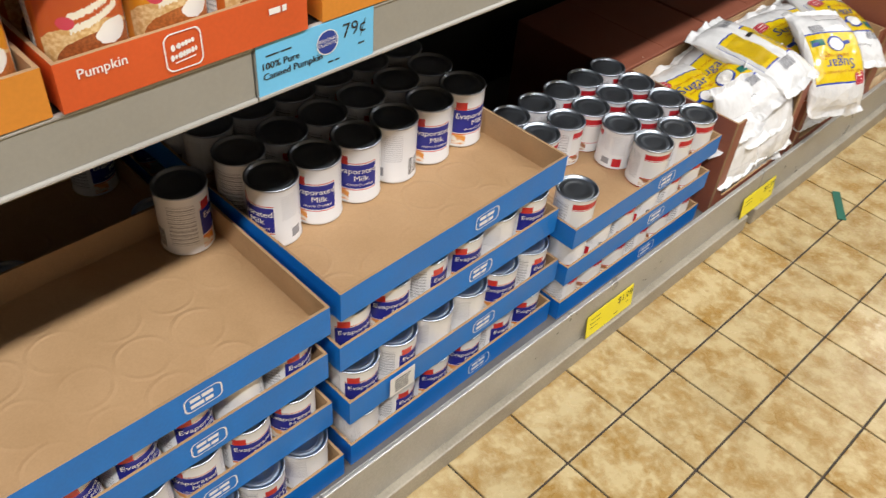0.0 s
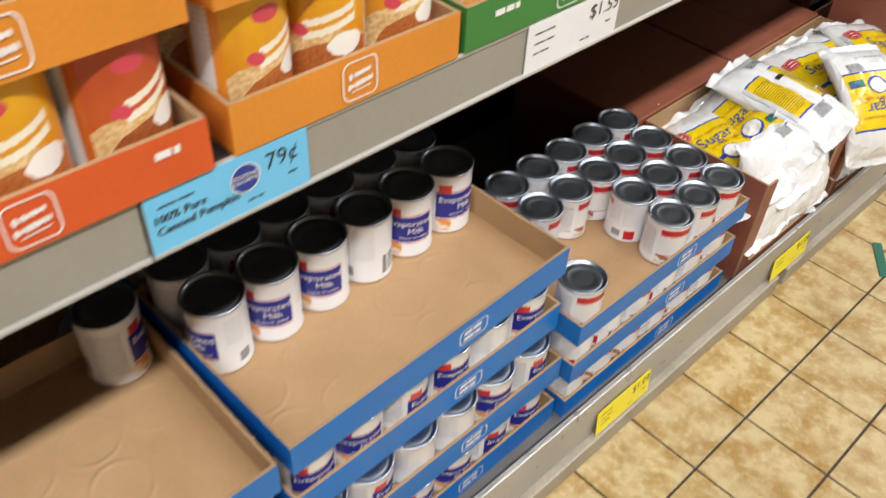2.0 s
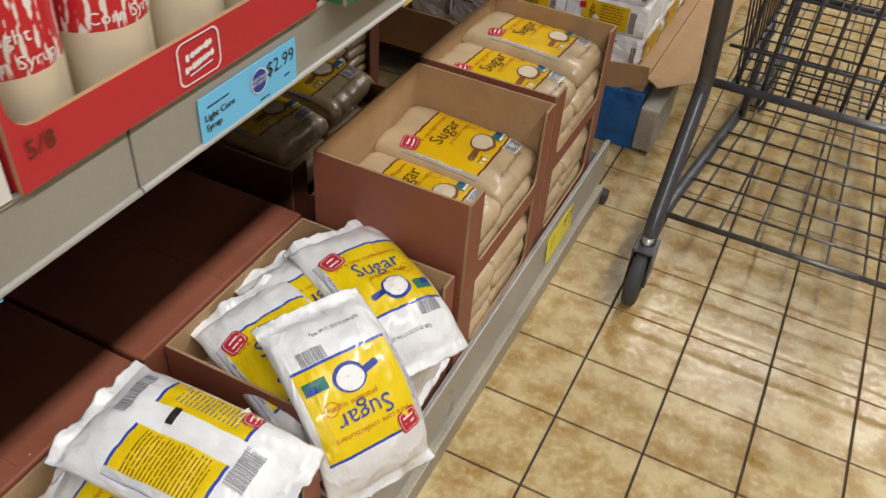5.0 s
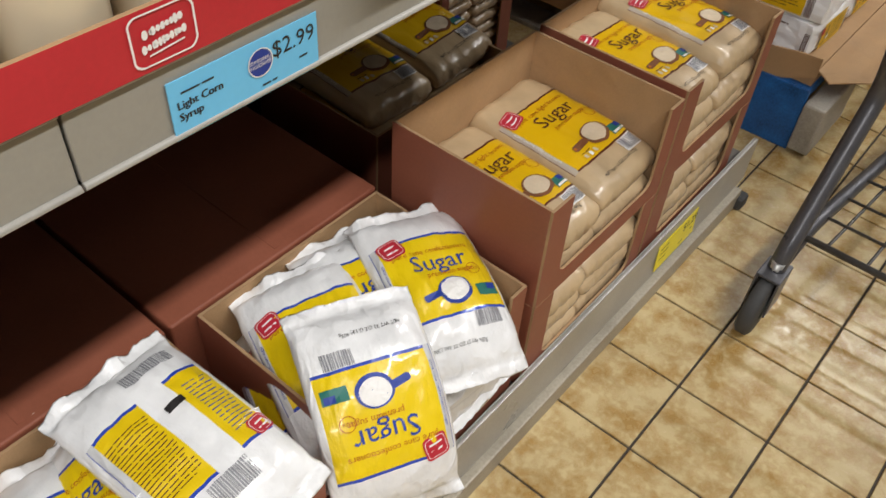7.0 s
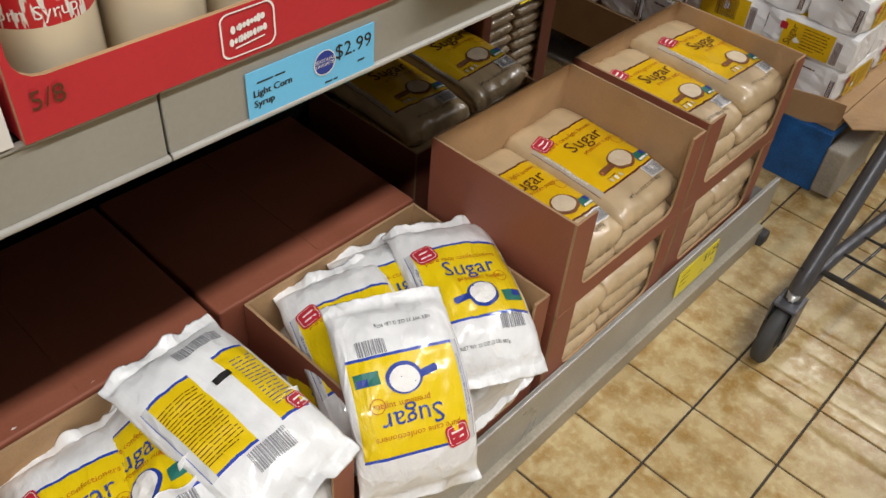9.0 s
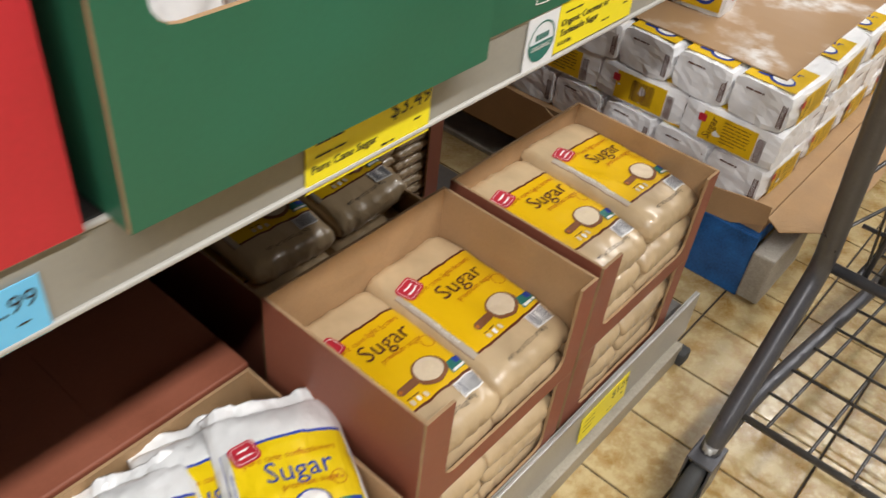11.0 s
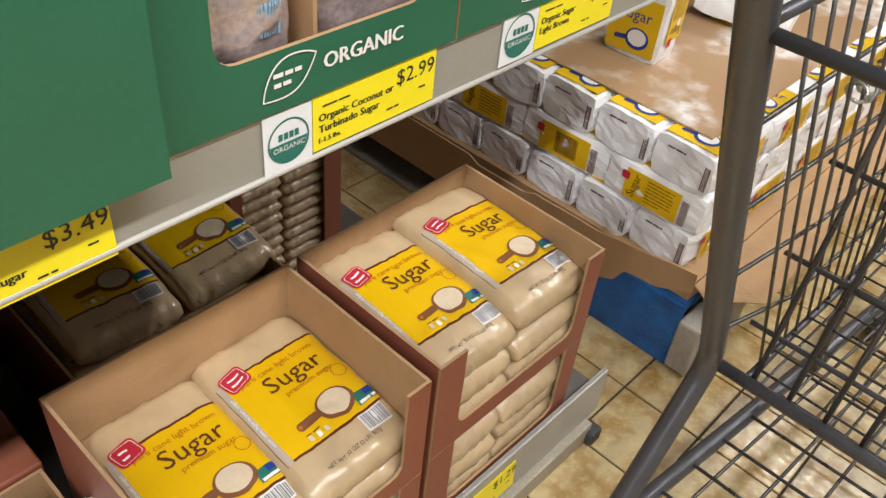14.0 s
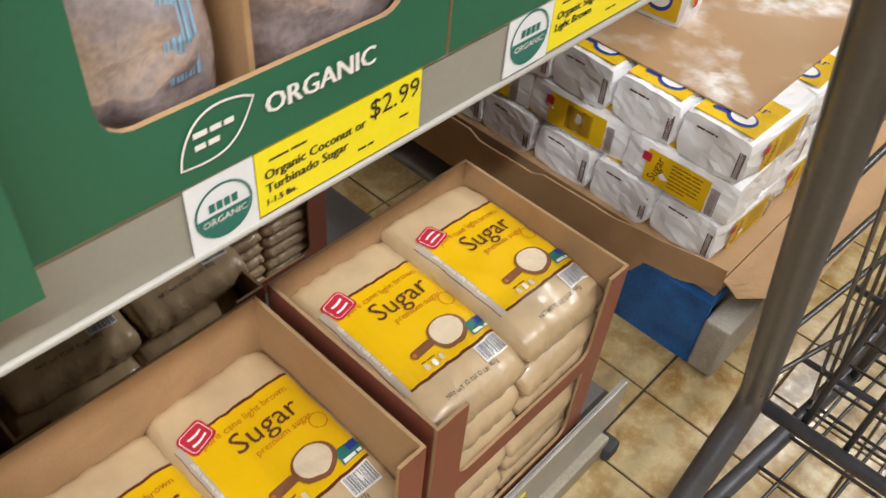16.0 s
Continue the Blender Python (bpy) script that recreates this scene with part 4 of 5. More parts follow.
def badge(bm, to3d, u, v, w=0.034, h=0.030, turn=0):
    """A brand mark as a plain shape: a scalloped outline round two broken lines."""
    line = [(x * (1 + 0.05 * math.cos(5 * math.atan2(y, x))), y * (1 + 0.05 * math.cos(6 * math.atan2(y, x)))) for x, y in rounded_rect(w, h, 0.006, 6)]
    printed(bm, flat_ring(line, 0.0016), to3d, 0, u, v, turn)
    for k, dy, seed in ((0.58, 0.16, 2), (0.66, -0.10, 6)):
        rnd2 = random.Random(seed)
        x = -w * k / 2
        while x < w * k / 2:
            q = rnd2.uniform(0.0018, 0.004)
            printed(bm, flat_disc(q * 0.55, 8, h * rnd2.uniform(0.05, 0.10)), to3d, 0, u + x, v + h * dy + x * 0.12, turn)
            x += q
    printed(bm, flat_rect(w * 0.55, h * 0.035), to3d, 0, u, v - h * 0.27, turn + 5)


def pie_can(m, label_mat, words, word=None, r=PIE_R, h=PIE_H):
    c = thing("pie_filling_can", m, words, "can", "pie filling cans")
    key = (label_mat, r, h)
    if key not in PIE_BODY:
        PIE_BODY[key] = can_meshes(r, h)
        PIE_BODY[key] = (PIE_BODY[key][0], PIE_BODY[key][1], text_on_can([(word, 0.014, 0.3 * math.pi * r * 0.9, h * 0.70, 0)], r, None) if word else None)
    part("body", PIE_BODY[key][0], label_mat, c)
    part("lid", PIE_BODY[key][1], "lid_metal", c, "ringed steel lid")
    if word:
        part("lettering", PIE_BODY[key][2], "ink_grey", c)
    return c


for a, b, mat, lab, words, word, tall in (
    (-0.74, -0.502, "amber_print", "pumpkin_pie_label", "yellow labelled canned pumpkin pie mix", None, 2),
    (-0.498, -0.270, "amber_print", "pumpkin_pie_label", "yellow labelled canned pumpkin pie mix", None, 2),
    (-0.262, -0.022, "orange_print", "pumpkin_label", "orange labelled can of pumpkin", None, 2),
    (-0.003, 0.228, "amber_print", "pumpkin_pie_label", "yellow labelled canned pumpkin pie mix", None, 2),
    (0.236, 0.508, "leaf_green_print", "apple_label", "green and white labelled can of apple filling", "APPLE", 2),
    (0.516, 0.785, "red_print", "cherry_label", "red and white labelled can of cherry filling", None, 2),
    (0.792, 1.040, "white_print", "topping_label", "red, white and blue labelled can", None, 1),
):
    for k in range(tall):
        if mat == "orange_print" and k == 1:
            mat, lab, words = "amber_print", "pumpkin_pie_label", "yellow labelled canned pumpkin pie mix"
        m = pose(CH_X + rnd.uniform(0.002, 0.005), a, CH_T + 0.0042 + 0.1165 * k)
        colour = {"amber_print": "amber", "orange_print": "orange", "leaf_green_print": "green", "red_print": "red", "white_print": "white"}[mat]
        tray = open_box("display_tray", m, 0.26, b - a, TRAY_H, mat, colour + " printed cardboard display tray on the price-railed shelf", "cardboard tray", "upper shelf trays")
        bm = bmesh.new()
        to = front(0, (b - a) / 2, TRAY_H / 2)
        if mat != "white_print":
            badge(bm, to, (b - a) * (0.02 if mat != "orange_print" else -0.04), 0.0, 0.036, 0.034)
        if mat == "orange_print":
            for q in (0.0, 0.0003):
                printed(bm, letters("Pumpkin", 0.0125), front(0, (b - a) / 2, TRAY_H / 2, 0.0012 + q * 0.2), 0, -0.082 + q, 0.008)
            bars(bm, 1, to, 0.092, 0.008, 0.03, 0.01, 0.006, 0, 3)
        elif mat in ("leaf_green_print", "red_print"):
            bars(bm, 1, to, -0.075, 0.006, 0.05, 0.01, 0.006, 0, 3)
            bars(bm, 1, to, 0.095, 0.006, 0.03, 0.01, 0.006, 0, 5)
        part("printed_mark", bm, "ink_white", tray) if len(bm.verts) else bm.free()
        nc = 3
        step = (b - a - 0.012) / nc
        for i in range(2):
            for j in range(nc):
                pie_can(m @ pose(-0.008 - PIE_R - 0.08 * i, 0.006 + step * (j + 0.5), WALL + 0.0005, 0, 0, rnd.choice((-70, -50, -95, -60, 110))), "pumpkin_pie_label" if lab == "pumpkin_label" and j % 2 else lab, words, word)

# corn syrup box with bottles
m = pose(CH_X + 0.006, 1.046, CH_T + 0.0042)
syrup = open_box("display_box", m, 0.26, 0.317, 0.215, "red_print", "red printed display box of corn syrup bottles with cut front", "cardboard box", notch=(0.004, 0.065, 0.040))
bm = bmesh.new()
badge(bm, front(0, 0.165, 0.021), 0, 0, 0.046, 0.034)
printed(bm, letters("5/8", 0.018), front(0, 0.020, 0.026), 1)
part("printed_mark", bm, ["ink_white", "ink_brown"], syrup)
g = Graph("syrup_label")
u, v = g.uv()
g.done(g.mix(g.rect(u, v, 0, 1, 0.30, 0.78), (0.72, 0.63, 0.46), g.mix(g.ramp(g.noise(8, 2, g.coords("UV"), (6, 1, 1)), 0.55, 0.58), (0.55, 0.02, 0.03), (0.80, 0.76, 0.72))), 0.15)
bottle, rings = lathe([(0.034, 0), (0.036, 0.004), (0.036, 0.12), (0.032, 0.14), (0.016, 0.165), (0.015, 0.19)], 24)
bottle.faces.new(rings[-1])
bottle = finish(bottle)
cap, rings = lathe([(0.017, 0.178), (0.0175, 0.18), (0.0175, 0.2), (0.015, 0.202)], 20)
cap.faces.new(rings[-1])
cap = finish(cap)
bt = bmesh.new()
printed(bt, letters("Light", 0.013), wrap(0.0362, 0.082), 0, 0.0, 0)
printed(bt, letters("Corn Syrup", 0.012), wrap(0.0362, 0.066), 0, 0.0, 0)
bt = finish(bt)
for i in range(2):
    for j in range(4):
        b = thing("syrup_bottle", m @ pose(-0.046 - 0.078 * i, 0.044 + 0.0765 * j, WALL + 0.0005, 0, 0, -25 + 20 * (j % 2)), "clear corn syrup bottle with red label", "bottle", "corn syrup bottles")
        part("bottle_body", bottle, "syrup_label", b)
        part("cap", cap, "red_print", b)
        part("lettering", bt, "ink_white", b)

# green organic sugar boxes
def leaf(n=14, w=0.058, h=0.030):
    a = [(-w / 2 + w * k / n, h * 0.62 * math.sin(math.pi * k / n) ** 0.8) for k in range(n + 1)]
    b = [(w / 2 - w * k / n, -h * 0.45 * math.sin(math.pi * k / n)) for k in range(1, n)]
    return a + b


for y, w, x, cut, word in ((1.380, 0.318, CH_X + 0.026, (0.03, 0.15, 0.113), False), (1.702, 0.294, CH_X + 0.004, (0.050, 0.04, 0.050), True), (1.999, 0.294, CH_X + 0.004, (0.032, 0.04, 0.046), True)):
    m = pose(x, y, CH_T + 0.0042)
    box = open_box("display_box", m, 0.25, w, 0.24, "green_print", "dark green printed display box of organic sugar with cut-out front", "cardboard box", "organic sugar boxes", notch=cut)
    bm = bmesh.new()
    if word:
        to = front(0, 0, 0)
        printed(bm, flat_ring(leaf(), 0.0016), to, 0, 0.112, 0.026, 28)
        bars(bm, 2, to, 0.110, 0.031, 0.026, 0.008, 0.0036, 0, 4)
        for q in (-0.0006, 0.0, 0.0006):
            printed(bm, letters("ORGANIC", 0.0185), front(0, 0, 0, 0.0012 + q * 0.1), 0, 0.186 + q, 0.028)
        part("printed_mark", bm, "ink_white", box)
        part("divider", box_mesh(-0.20, -0.012, w * 0.5 - 0.002, w * 0.5 + 0.002, 0.006, 0.15), "tan_card", box)
    for k in range(3 if not word else 2):
        p = Bag(0.088 if not word else 0.122, 0.19, 0.05, 50 + k + int(y * 10), 0.3, 0.0, (3.0, 3.4), 0.03, 0.12)
        yc = 0.055 + 0.100 * k if not word else w * (0.26 + 0.48 * k)
        tone = "pink_film" if word else ("plain_film", "plain_film", "green_film")[k]
        bag = thing("organic_sugar_pouch", m @ axes((-0.046, yc, 0.105), (0.1, 1, 0), (-0.12, 0, 1)), "glossy pink and silver pouch of organic sugar" if word else "green and white printed pouch of organic sugar", "pouch", "organic sugar pouches")
        part("pouch", p.mesh(24, 32), tone, bag)
        bm = bmesh.new()
        if word:
            barcode(bm, p.surf, 0.034, -0.030, 0.018, 0.05, 0)
            part("barcode", bm, "ink_lightblue", bag)
        else:
            printed(bm, flat_ring(leaf(20, 0.06, 0.04), 0.0016), p.surf, 0, 0.0, 0.03, 20)
            part("printed_mark", bm, "ink_white", bag)


# ---- price tags ----
def price_tag(y0, y1, z0, z1, x, mat, price, lines, seal=False, label="", lean=0.0):
    w, h = y1 - y0, z1 - z0
    t = thing("price_tag", pose(x, (y0 + y1) / 2, (z0 + z1) / 2, 0, lean, 0), label, "price tag", "price tags")
    part("card", box_mesh(0, 0.0009, -w / 2, w / 2, -h / 2, h / 2), mat, t)
    bm = bmesh.new()
    to = front(0.0009, 0, 0, 0.0005)
    printed(bm, letters(price, h * 0.40), to, 0, w * 0.32, h * 0.20)
    part("price", bm, "ink_black", t)
    bm = bmesh.new()
    bars(bm, 1, to, w * 0.40, -h * 0.14, w * 0.09, 0.004, h * 0.032, 0, 3)
    bars(bm, 1, to, w * 0.16, -h * 0.30, w * 0.16, 0.004, h * 0.032, 0, 4)
    for k, line in enumerate(lines):
        if line == "-":
            bars(bm, 1, to, -w * 0.30, h * (0.27 - 0.2 * k), w * 0.26, 0.004, h * 0.03, 0, 5 + k)
        else:
            vs, fs = letters(line, h * (0.19 if k < 3 else 0.13))
            left = min(v[0] for v in vs)
            for q in (0.0, h * 0.012):
                printed(bm, (vs, fs), front(0.0009, 0, 0, 0.0005 + q * 0.05), 0, -w * 0.46 - left + q, h * (0.27 - 0.2 * k))
    part("lettering", bm, "ink_black", t)
    if seal:
        bm = bmesh.new()
        printed(bm, flat_disc(h * 0.24, 24), to, 0, w * 0.08, h * 0.12)
        part("seal", bm, "ink_blue", t, "round dark blue seal")
        bm = bmesh.new()
        up = front(0.0009, 0, 0, 0.0009)
        printed(bm, flat_ring([(h * 0.25 * math.cos(k * 0.3), h * 0.25 * math.sin(k * 0.3)) for k in range(21)], h * 0.02), up, 0, w * 0.08, h * 0.12)
        printed(bm, letters("SEASONAL", h * 0.095), up, 0, w * 0.08, h * 0.165)
        printed(bm, letters("FAVORITE", h * 0.095), up, 0, w * 0.08, h * 0.075)
        part("seal_print", bm, "ink_white", t)
    return t


def organic_card(y0, y1, z0, z1, x):
    w, h = y1 - y0, z1 - z0
    t = thing("organic_card", pose(x, (y0 + y1) / 2, (z0 + z1) / 2), "white card with round green organic seal", "shelf card", "organic cards")
    part("card", box_mesh(0, 0.0009, -w / 2, w / 2, -h / 2, h / 2), "tag_white", t)
    to, up = front(0.0009, 0, 0, 0.0005), front(0.0009, 0, 0, 0.0009)
    r = w * 0.43
    bm = bmesh.new()
    printed(bm, flat_ring([(r * math.cos(k * 0.2), r * math.sin(k * 0.2)) for k in range(31)], r * 0.08), to, 0)
    low = [(r * 0.9 * math.cos(a), r * 0.9 * math.sin(a)) for a in (math.pi + math.pi * k / 14 for k in range(15))]
    printed(bm, filled(low), to, 0, 0, -r * 0.03)
    for dx in (-0.39, -0.13, 0.13, 0.39):
        printed(bm, flat_rect(r * 0.2, r * 0.3), to, 0, dx * r, r * 0.25)
    part("seal", bm, "ink_green", t, "green round seal")
    bm = bmesh.new()
    printed(bm, letters("ORGANIC", r * 0.34), up, 0, 0, -r * 0.27)
    part("seal_print", bm, "ink_white", t)


B, Y, W = "tag_blue", "tag_yellow", "tag_white"
RAIL = CH_X + 0.0012
TZ = (CH_B + 0.0, CH_T + 0.002)
price_tag(-0.080, 0.062, *TZ, RAIL, B, "79¢", ("-", "100% Pure", "Canned Pumpkin"), True, "light blue shelf price tag with round seal")
price_tag(0.324, 0.469, *TZ, RAIL, W, "$1.55", ("-", "-", "-"), False, "white shelf price tag on the rail")
price_tag(0.606, 0.749, CH_B - 0.004, CH_T - 0.008, RAIL, Y, "$2.75", ("-", "-"), False, "yellow shelf price tag on the rail")
price_tag(0.875, 1.013, CH_B - 0.006, CH_T - 0.006, RAIL, B, "$1.59", ("-", "-", "-"), True, "light blue shelf price tag with round seal")
price_tag(1.207, 1.334, CH_B - 0.004, CH_T - 0.012, RAIL, B, "$2.99", ("-", "Light Corn", "Syrup"), True, "light blue shelf price tag with round seal")
price_tag(1.529, 1.662, CH_B - 0.006, CH_T - 0.006, RAIL, Y, "$3.49", ("-", "-", "Pure Cane Sugar"), False, "yellow shelf price tag on the rail")
organic_card(1.789, 1.836, CH_B - 0.001, CH_T + 0.002, RAIL)
price_tag(1.837, 1.976, CH_B + 0.004, CH_T + 0.004, RAIL, Y, "$2.99", ("-", "Organic Coconut or", "Turbinado Sugar", "1-1.5 lbs."), False, "yellow shelf price tag on the rail")
organic_card(2.068, 2.121, CH_B + 0.004, CH_T + 0.006, RAIL)
price_tag(2.122, 2.256, CH_B + 0.006, CH_T + 0.006, RAIL, Y, "$2.79", ("-", "Organic Sugar", "Light Brown"), False, "yellow shelf price tag on the rail")
price_tag(0.525, 0.668, 0.047, 0.100, 0.0225, Y, "$1.09", ("-", "-", "-"), False, "yellow price tag hung on the bottom lip", -6)
price_tag(1.075, 1.215, 0.047, 0.100, 0.0225, Y, "$1.59", ("-", "-"), False, "yellow price tag hung on the bottom lip", -6)
price_tag(2.010, 2.150, 0.066, 0.124, 0.0200, Y, "$1.29", ("-", "-", "-"), False, "yellow price tag hung on the bottom lip", -3)

# small strip of green plastic lost on the floor
bm = bmesh.new()
block(bm, -0.010, 0.010, -0.055, 0.055, 0.0, 0.002, 0.0006)
for v in bm.verts:
    v.co.x += 0.006 * math.sin(v.co.y * 30)
    v.co.z += 0.02 * max(0, v.co.y) ** 1.5
strip = thing("plastic_strip", pose(0.135, 1.375, 0.0005, 0, 0, 40), "small bent strip of green plastic on the floor", "litter")
part("strip", bm, "debris_green", strip)

# ---- pallet of paper sugar bags ----
g = Graph("paper_bag")
u, v = g.uv()
tint = g.mix(g.ramp(g.noise(30, 4), 0.35, 0.65), (0.86, 0.86, 0.87), (0.91, 0.91, 0.92))
g.bump(g.math("ADD", g.noise(60, 5), g.math("ABSOLUTE", g.math("SUBTRACT", g.noise(34, 2), 0.5))), 0.2, 0.004)
g.done(tint, 0.42)
surface("paper_yellow", (0.80, 0.50, 0.008), 0.4, vary=0.08, broad=30)

SUGAR = (0.117, 0.192, 0.077)


def paper_bag_mesh(seed):
    """A paper bag of sugar: a soft block with folded ends."""
    w, l, h = SUGAR
    bm = bmesh.new()
    bmesh.ops.create_cube(bm, size=1, matrix=Matrix.Diagonal((w, l, h, 1)))
    bmesh.ops.subdivide_edges(bm, edges=bm.edges, cuts=7, use_grid_fill=True)
    for vert in bm.verts:
        c = vert.co
        a, b, d = c.x / w * 2, c.y / l * 2, c.z / h * 2
        k = 1 - 0.045 * (max(abs(a), abs(d)) ** 8) * (abs(b) ** 6) - 0.07 * (abs(a) * abs(d)) ** 4
        swell = 1 + 0.035 * (1 - b * b)
        c.x *= k * swell
        c.z *= k * (1 + 0.03 * (1 - a * a))
        c.y *= 1 - 0.02 * (abs(a) * abs(d)) ** 2
        n = noise.noise_vector(c * 30 + Vector((seed * 3.7, 0, 0))) + 0.6 * noise.noise_vector(c * 75 + Vector((0, seed * 2.1, 0)))
        c += n * 0.0034
        c *= 1.025
    return finish(bm)


def paper_print(seed):
    """The yellow panel, spoon and codes printed on the top and one side of the bag."""
    w, l, h = SUGAR
    bm = bmesh.new()
    top = lambda uu, vv: Vector((uu, vv, h / 2 * 1.045 + 0.0016))
    top2 = lambda uu, vv: Vector((uu, vv, h / 2 * 1.045 + 0.0022))
    printed(bm, flat_rect(w * 0.86, l * 0.56, 4, 4), top, 0, 0, -0.034)
    printed(bm, flat_disc(0.024, 22, 0.021), top2, 1, 0.012, -0.058)
    printed(bm, flat_disc(0.019, 22, 0.016), lambda a, b: top2(a, b) + Vector((0, 0, 0.0004)), 2, 0.012, -0.056)
    printed(bm, filled(rounded_rect(0.028, 0.009, 0.004)), top2, 1, -0.020, -0.062, 8)
    printed(bm, letters("Sugar", 0.030), top2, 1, 0, -0.014)
    end = lambda uu, vv: Vector((uu, -(l / 2 * 1.03 + 0.0012), vv))
    bars(bm, 1, end, -0.004, h * 0.30, 0.058, 0.01, 0.0032, 3, 21)
    barcode(bm, end, 0.047, -0.004, 0.010, 0.046, 3, 0, 17)
    for s in (1, -1):
        side = lambda uu, vv, s=s: Vector((s * (w / 2 * 1.055 + 0.0018), uu * s, vv))
        side2 = lambda uu, vv, s=s: Vector((s * (w / 2 * 1.055 + 0.0024), uu * s, vv))
        printed(bm, flat_rect(l * 0.58, h * 0.78, 4, 3), side, 0, 0, 0)
        if s > 0:
            printed(bm, letters("Sugar", 0.022), side2, 3, -0.036, 0.0, 80)
            bars(bm, 7, side2, 0.016, 0.022, 0.055, 0.007, 0.0017, 3, 6)
        else:
            barcode(bm, side2, 0.005, 0.0, 0.05, 0.045, 3)
        printed(bm, filled(rounded_rect(0.016, 0.016, 0.003)), side2, 4, -0.056, 0.014)
        barcode(bm, side, 0.066, -0.004, 0.016, 0.05, 3, 0, 8)
    return finish(bm)


PAPER = [(paper_bag_mesh(k), None) for k in range(4)]
PAPER_PRINT = by_ink(paper_print(0), ["paper_yellow", "ink_blue", "ink_white", "ink_brown", "ink_red"])


def paper_bag(m, k=0):
    b = thing("paper_sugar_bag", m, "white paper bag of sugar with yellow panel, stacked on a pallet", "sugar bag", "pallet sugar bags")
    part("bag_body", PAPER[k % 4][0], "paper_bag", b)
    for nm, me, mat in PAPER_PRINT:
        part(nm, me, mat, b)
    return b


PX, PY, PITCH, BASE = -0.010, 2.636, 0.080, 0.190
w, l, h = SUGAR
n = 0
for layer in range(3):
    z = BASE + PITCH * layer + h / 2
    jit = lambda s=0.004: rnd.uniform(-s, s)
    if layer != 1:
        for i in range(8):
            for r in range(2):
                n += 1
                paper_bag(pose(PX - w / 2 - 0.0035 - 0.1225 * i + jit(0.002), PY + l / 2 + 0.004 + 0.197 * r + jit(), z, 0, 0, jit(2)), n)
        for r in range(2, 6):
            for i in range(2):
                n += 1
                paper_bag(pose(PX - w / 2 - 0.0035 - 0.1225 * i, PY + l / 2 + 0.004 + 0.197 * r, z, 0, 0, jit(2)), n)
    else:
        for i in range(5):
            for r in range(3):
                n += 1
                paper_bag(pose(PX - l / 2 - 0.004 - 0.199 * i, PY + w / 2 + 0.004 + 0.1225 * r + jit(0.003), z, 0, 0, -90 + jit(2) + (180 if (i + r) % 2 else 0)), n)
        for r in range(3, 9):
            n += 1
            paper_bag(pose(PX - l / 2 - 0.004, PY + w / 2 + 0.004 + 0.1225 * r, z, 0, 0, 90 + jit(2)), n)
TOPZ = BASE + PITCH * 3
sheet = thing("cardboard_sheet", pose(0, 0, TOPZ + 0.003), "tan cardboard sheet with spilled sugar dust and painted milky glare", "cardboard sheet")
g = Graph("dusted_card")
# pale patches are sugar dust and also paint in the card's milky glare
dust_glare = g.math("MULTIPLY", g.ramp(g.noise(6, 6), 0.47, 0.60), g.ramp(g.noise(30, 5), 0.32, 0.62))
g.done(g.mix(dust_glare, g.mix(g.noise(6, 3), (0.36, 0.22, 0.115), (0.44, 0.28, 0.15)), (0.74, 0.70, 0.66)), g.ramp(dust_glare, 0, 1, 0.40, 0.6))
bm = bmesh.new()
bmesh.ops.create_grid(bm, x_segments=24, y_segments=24, size=0.5, matrix=Matrix.Translation((-0.505, 3.210, 0)) @ Matrix.Diagonal((0.90, 1.06, 1, 1)))
for vert in bm.verts:
    vert.co.z += 0.003 * noise.noise(vert.co * 6) + 0.002
bmesh.ops.solidify(bm, geom=bm.faces[:], thickness=0.003)
part("sheet", bm, "dusted_card", sheet)
standing = paper_bag(axes((-0.318, 2.845, TOPZ + 0.008 + l / 2), (0.99, 0.10, 0), (0, 0, 1)), 1)
standing["label"] = "white and yellow paper sugar bag standing on cardboard"
lying = paper_bag(axes((-0.245, 3.135, TOPZ + 0.008 + w / 2), (0, 0.25, 1), (0.97, 0.22, 0)), 2)
lying["label"] = "white and yellow paper sugar bag lying on cardboard"

# torn cardboard tray under the bags
tray = thing("pallet_tray", pose(0, 0, 0), "torn brown cardboard tray under paper sugar bags", "cardboard tray")


def torn_wall(name, x, y, length):
    bm = bmesh.new()
    cols = []
    nseg = 40
    for k in range(nseg + 1):
        d = length * k / nseg
        hh = 0.048 + 0.068 * min(1, d / 0.2) + 0.003 * noise.noise(Vector((d * 14, 0, 0))) - (0.012 if 0.35 < d < 0.5 else 0)
        lean = 0.003 * noise.noise(Vector((d * 5, 9, 0)))
        px, py = x - d, y - 0.022 * min(1, d / 0.2)
        o = Vector((0, -1, 0))
        p = Vector((px, py, 0.174 - 0.080 * min(1, d / 0.2)))
        cols.append([bm.verts.new(q) for q in (p, p + o * (0.008 + lean) + Vector((0, 0, hh)), p + o * (0.004 + lean) + Vector((0, 0, hh)), p - o * 0.004)])
    for a, b in zip(cols, cols[1:]):
        for i in range(4):
            bm.faces.new((a[i], a[(i + 1) % 4], b[(i + 1) % 4], b[i]))
    bmesh.ops.recalc_face_normals(bm, faces=bm.faces)
    part(name, bm, "tan_card", tray)


torn_wall("front_wall", PX + 0.034, PY - 0.016, 0.98)
part("tray_floor", box_mesh(PX - 0.95, PX + 0.030, PY - 0.012, PY + 1.16, 0.150, 0.1892), "tan_card", tray)
# the side wall has come loose and lies splayed outwards
bm = bmesh.new()
rows = []
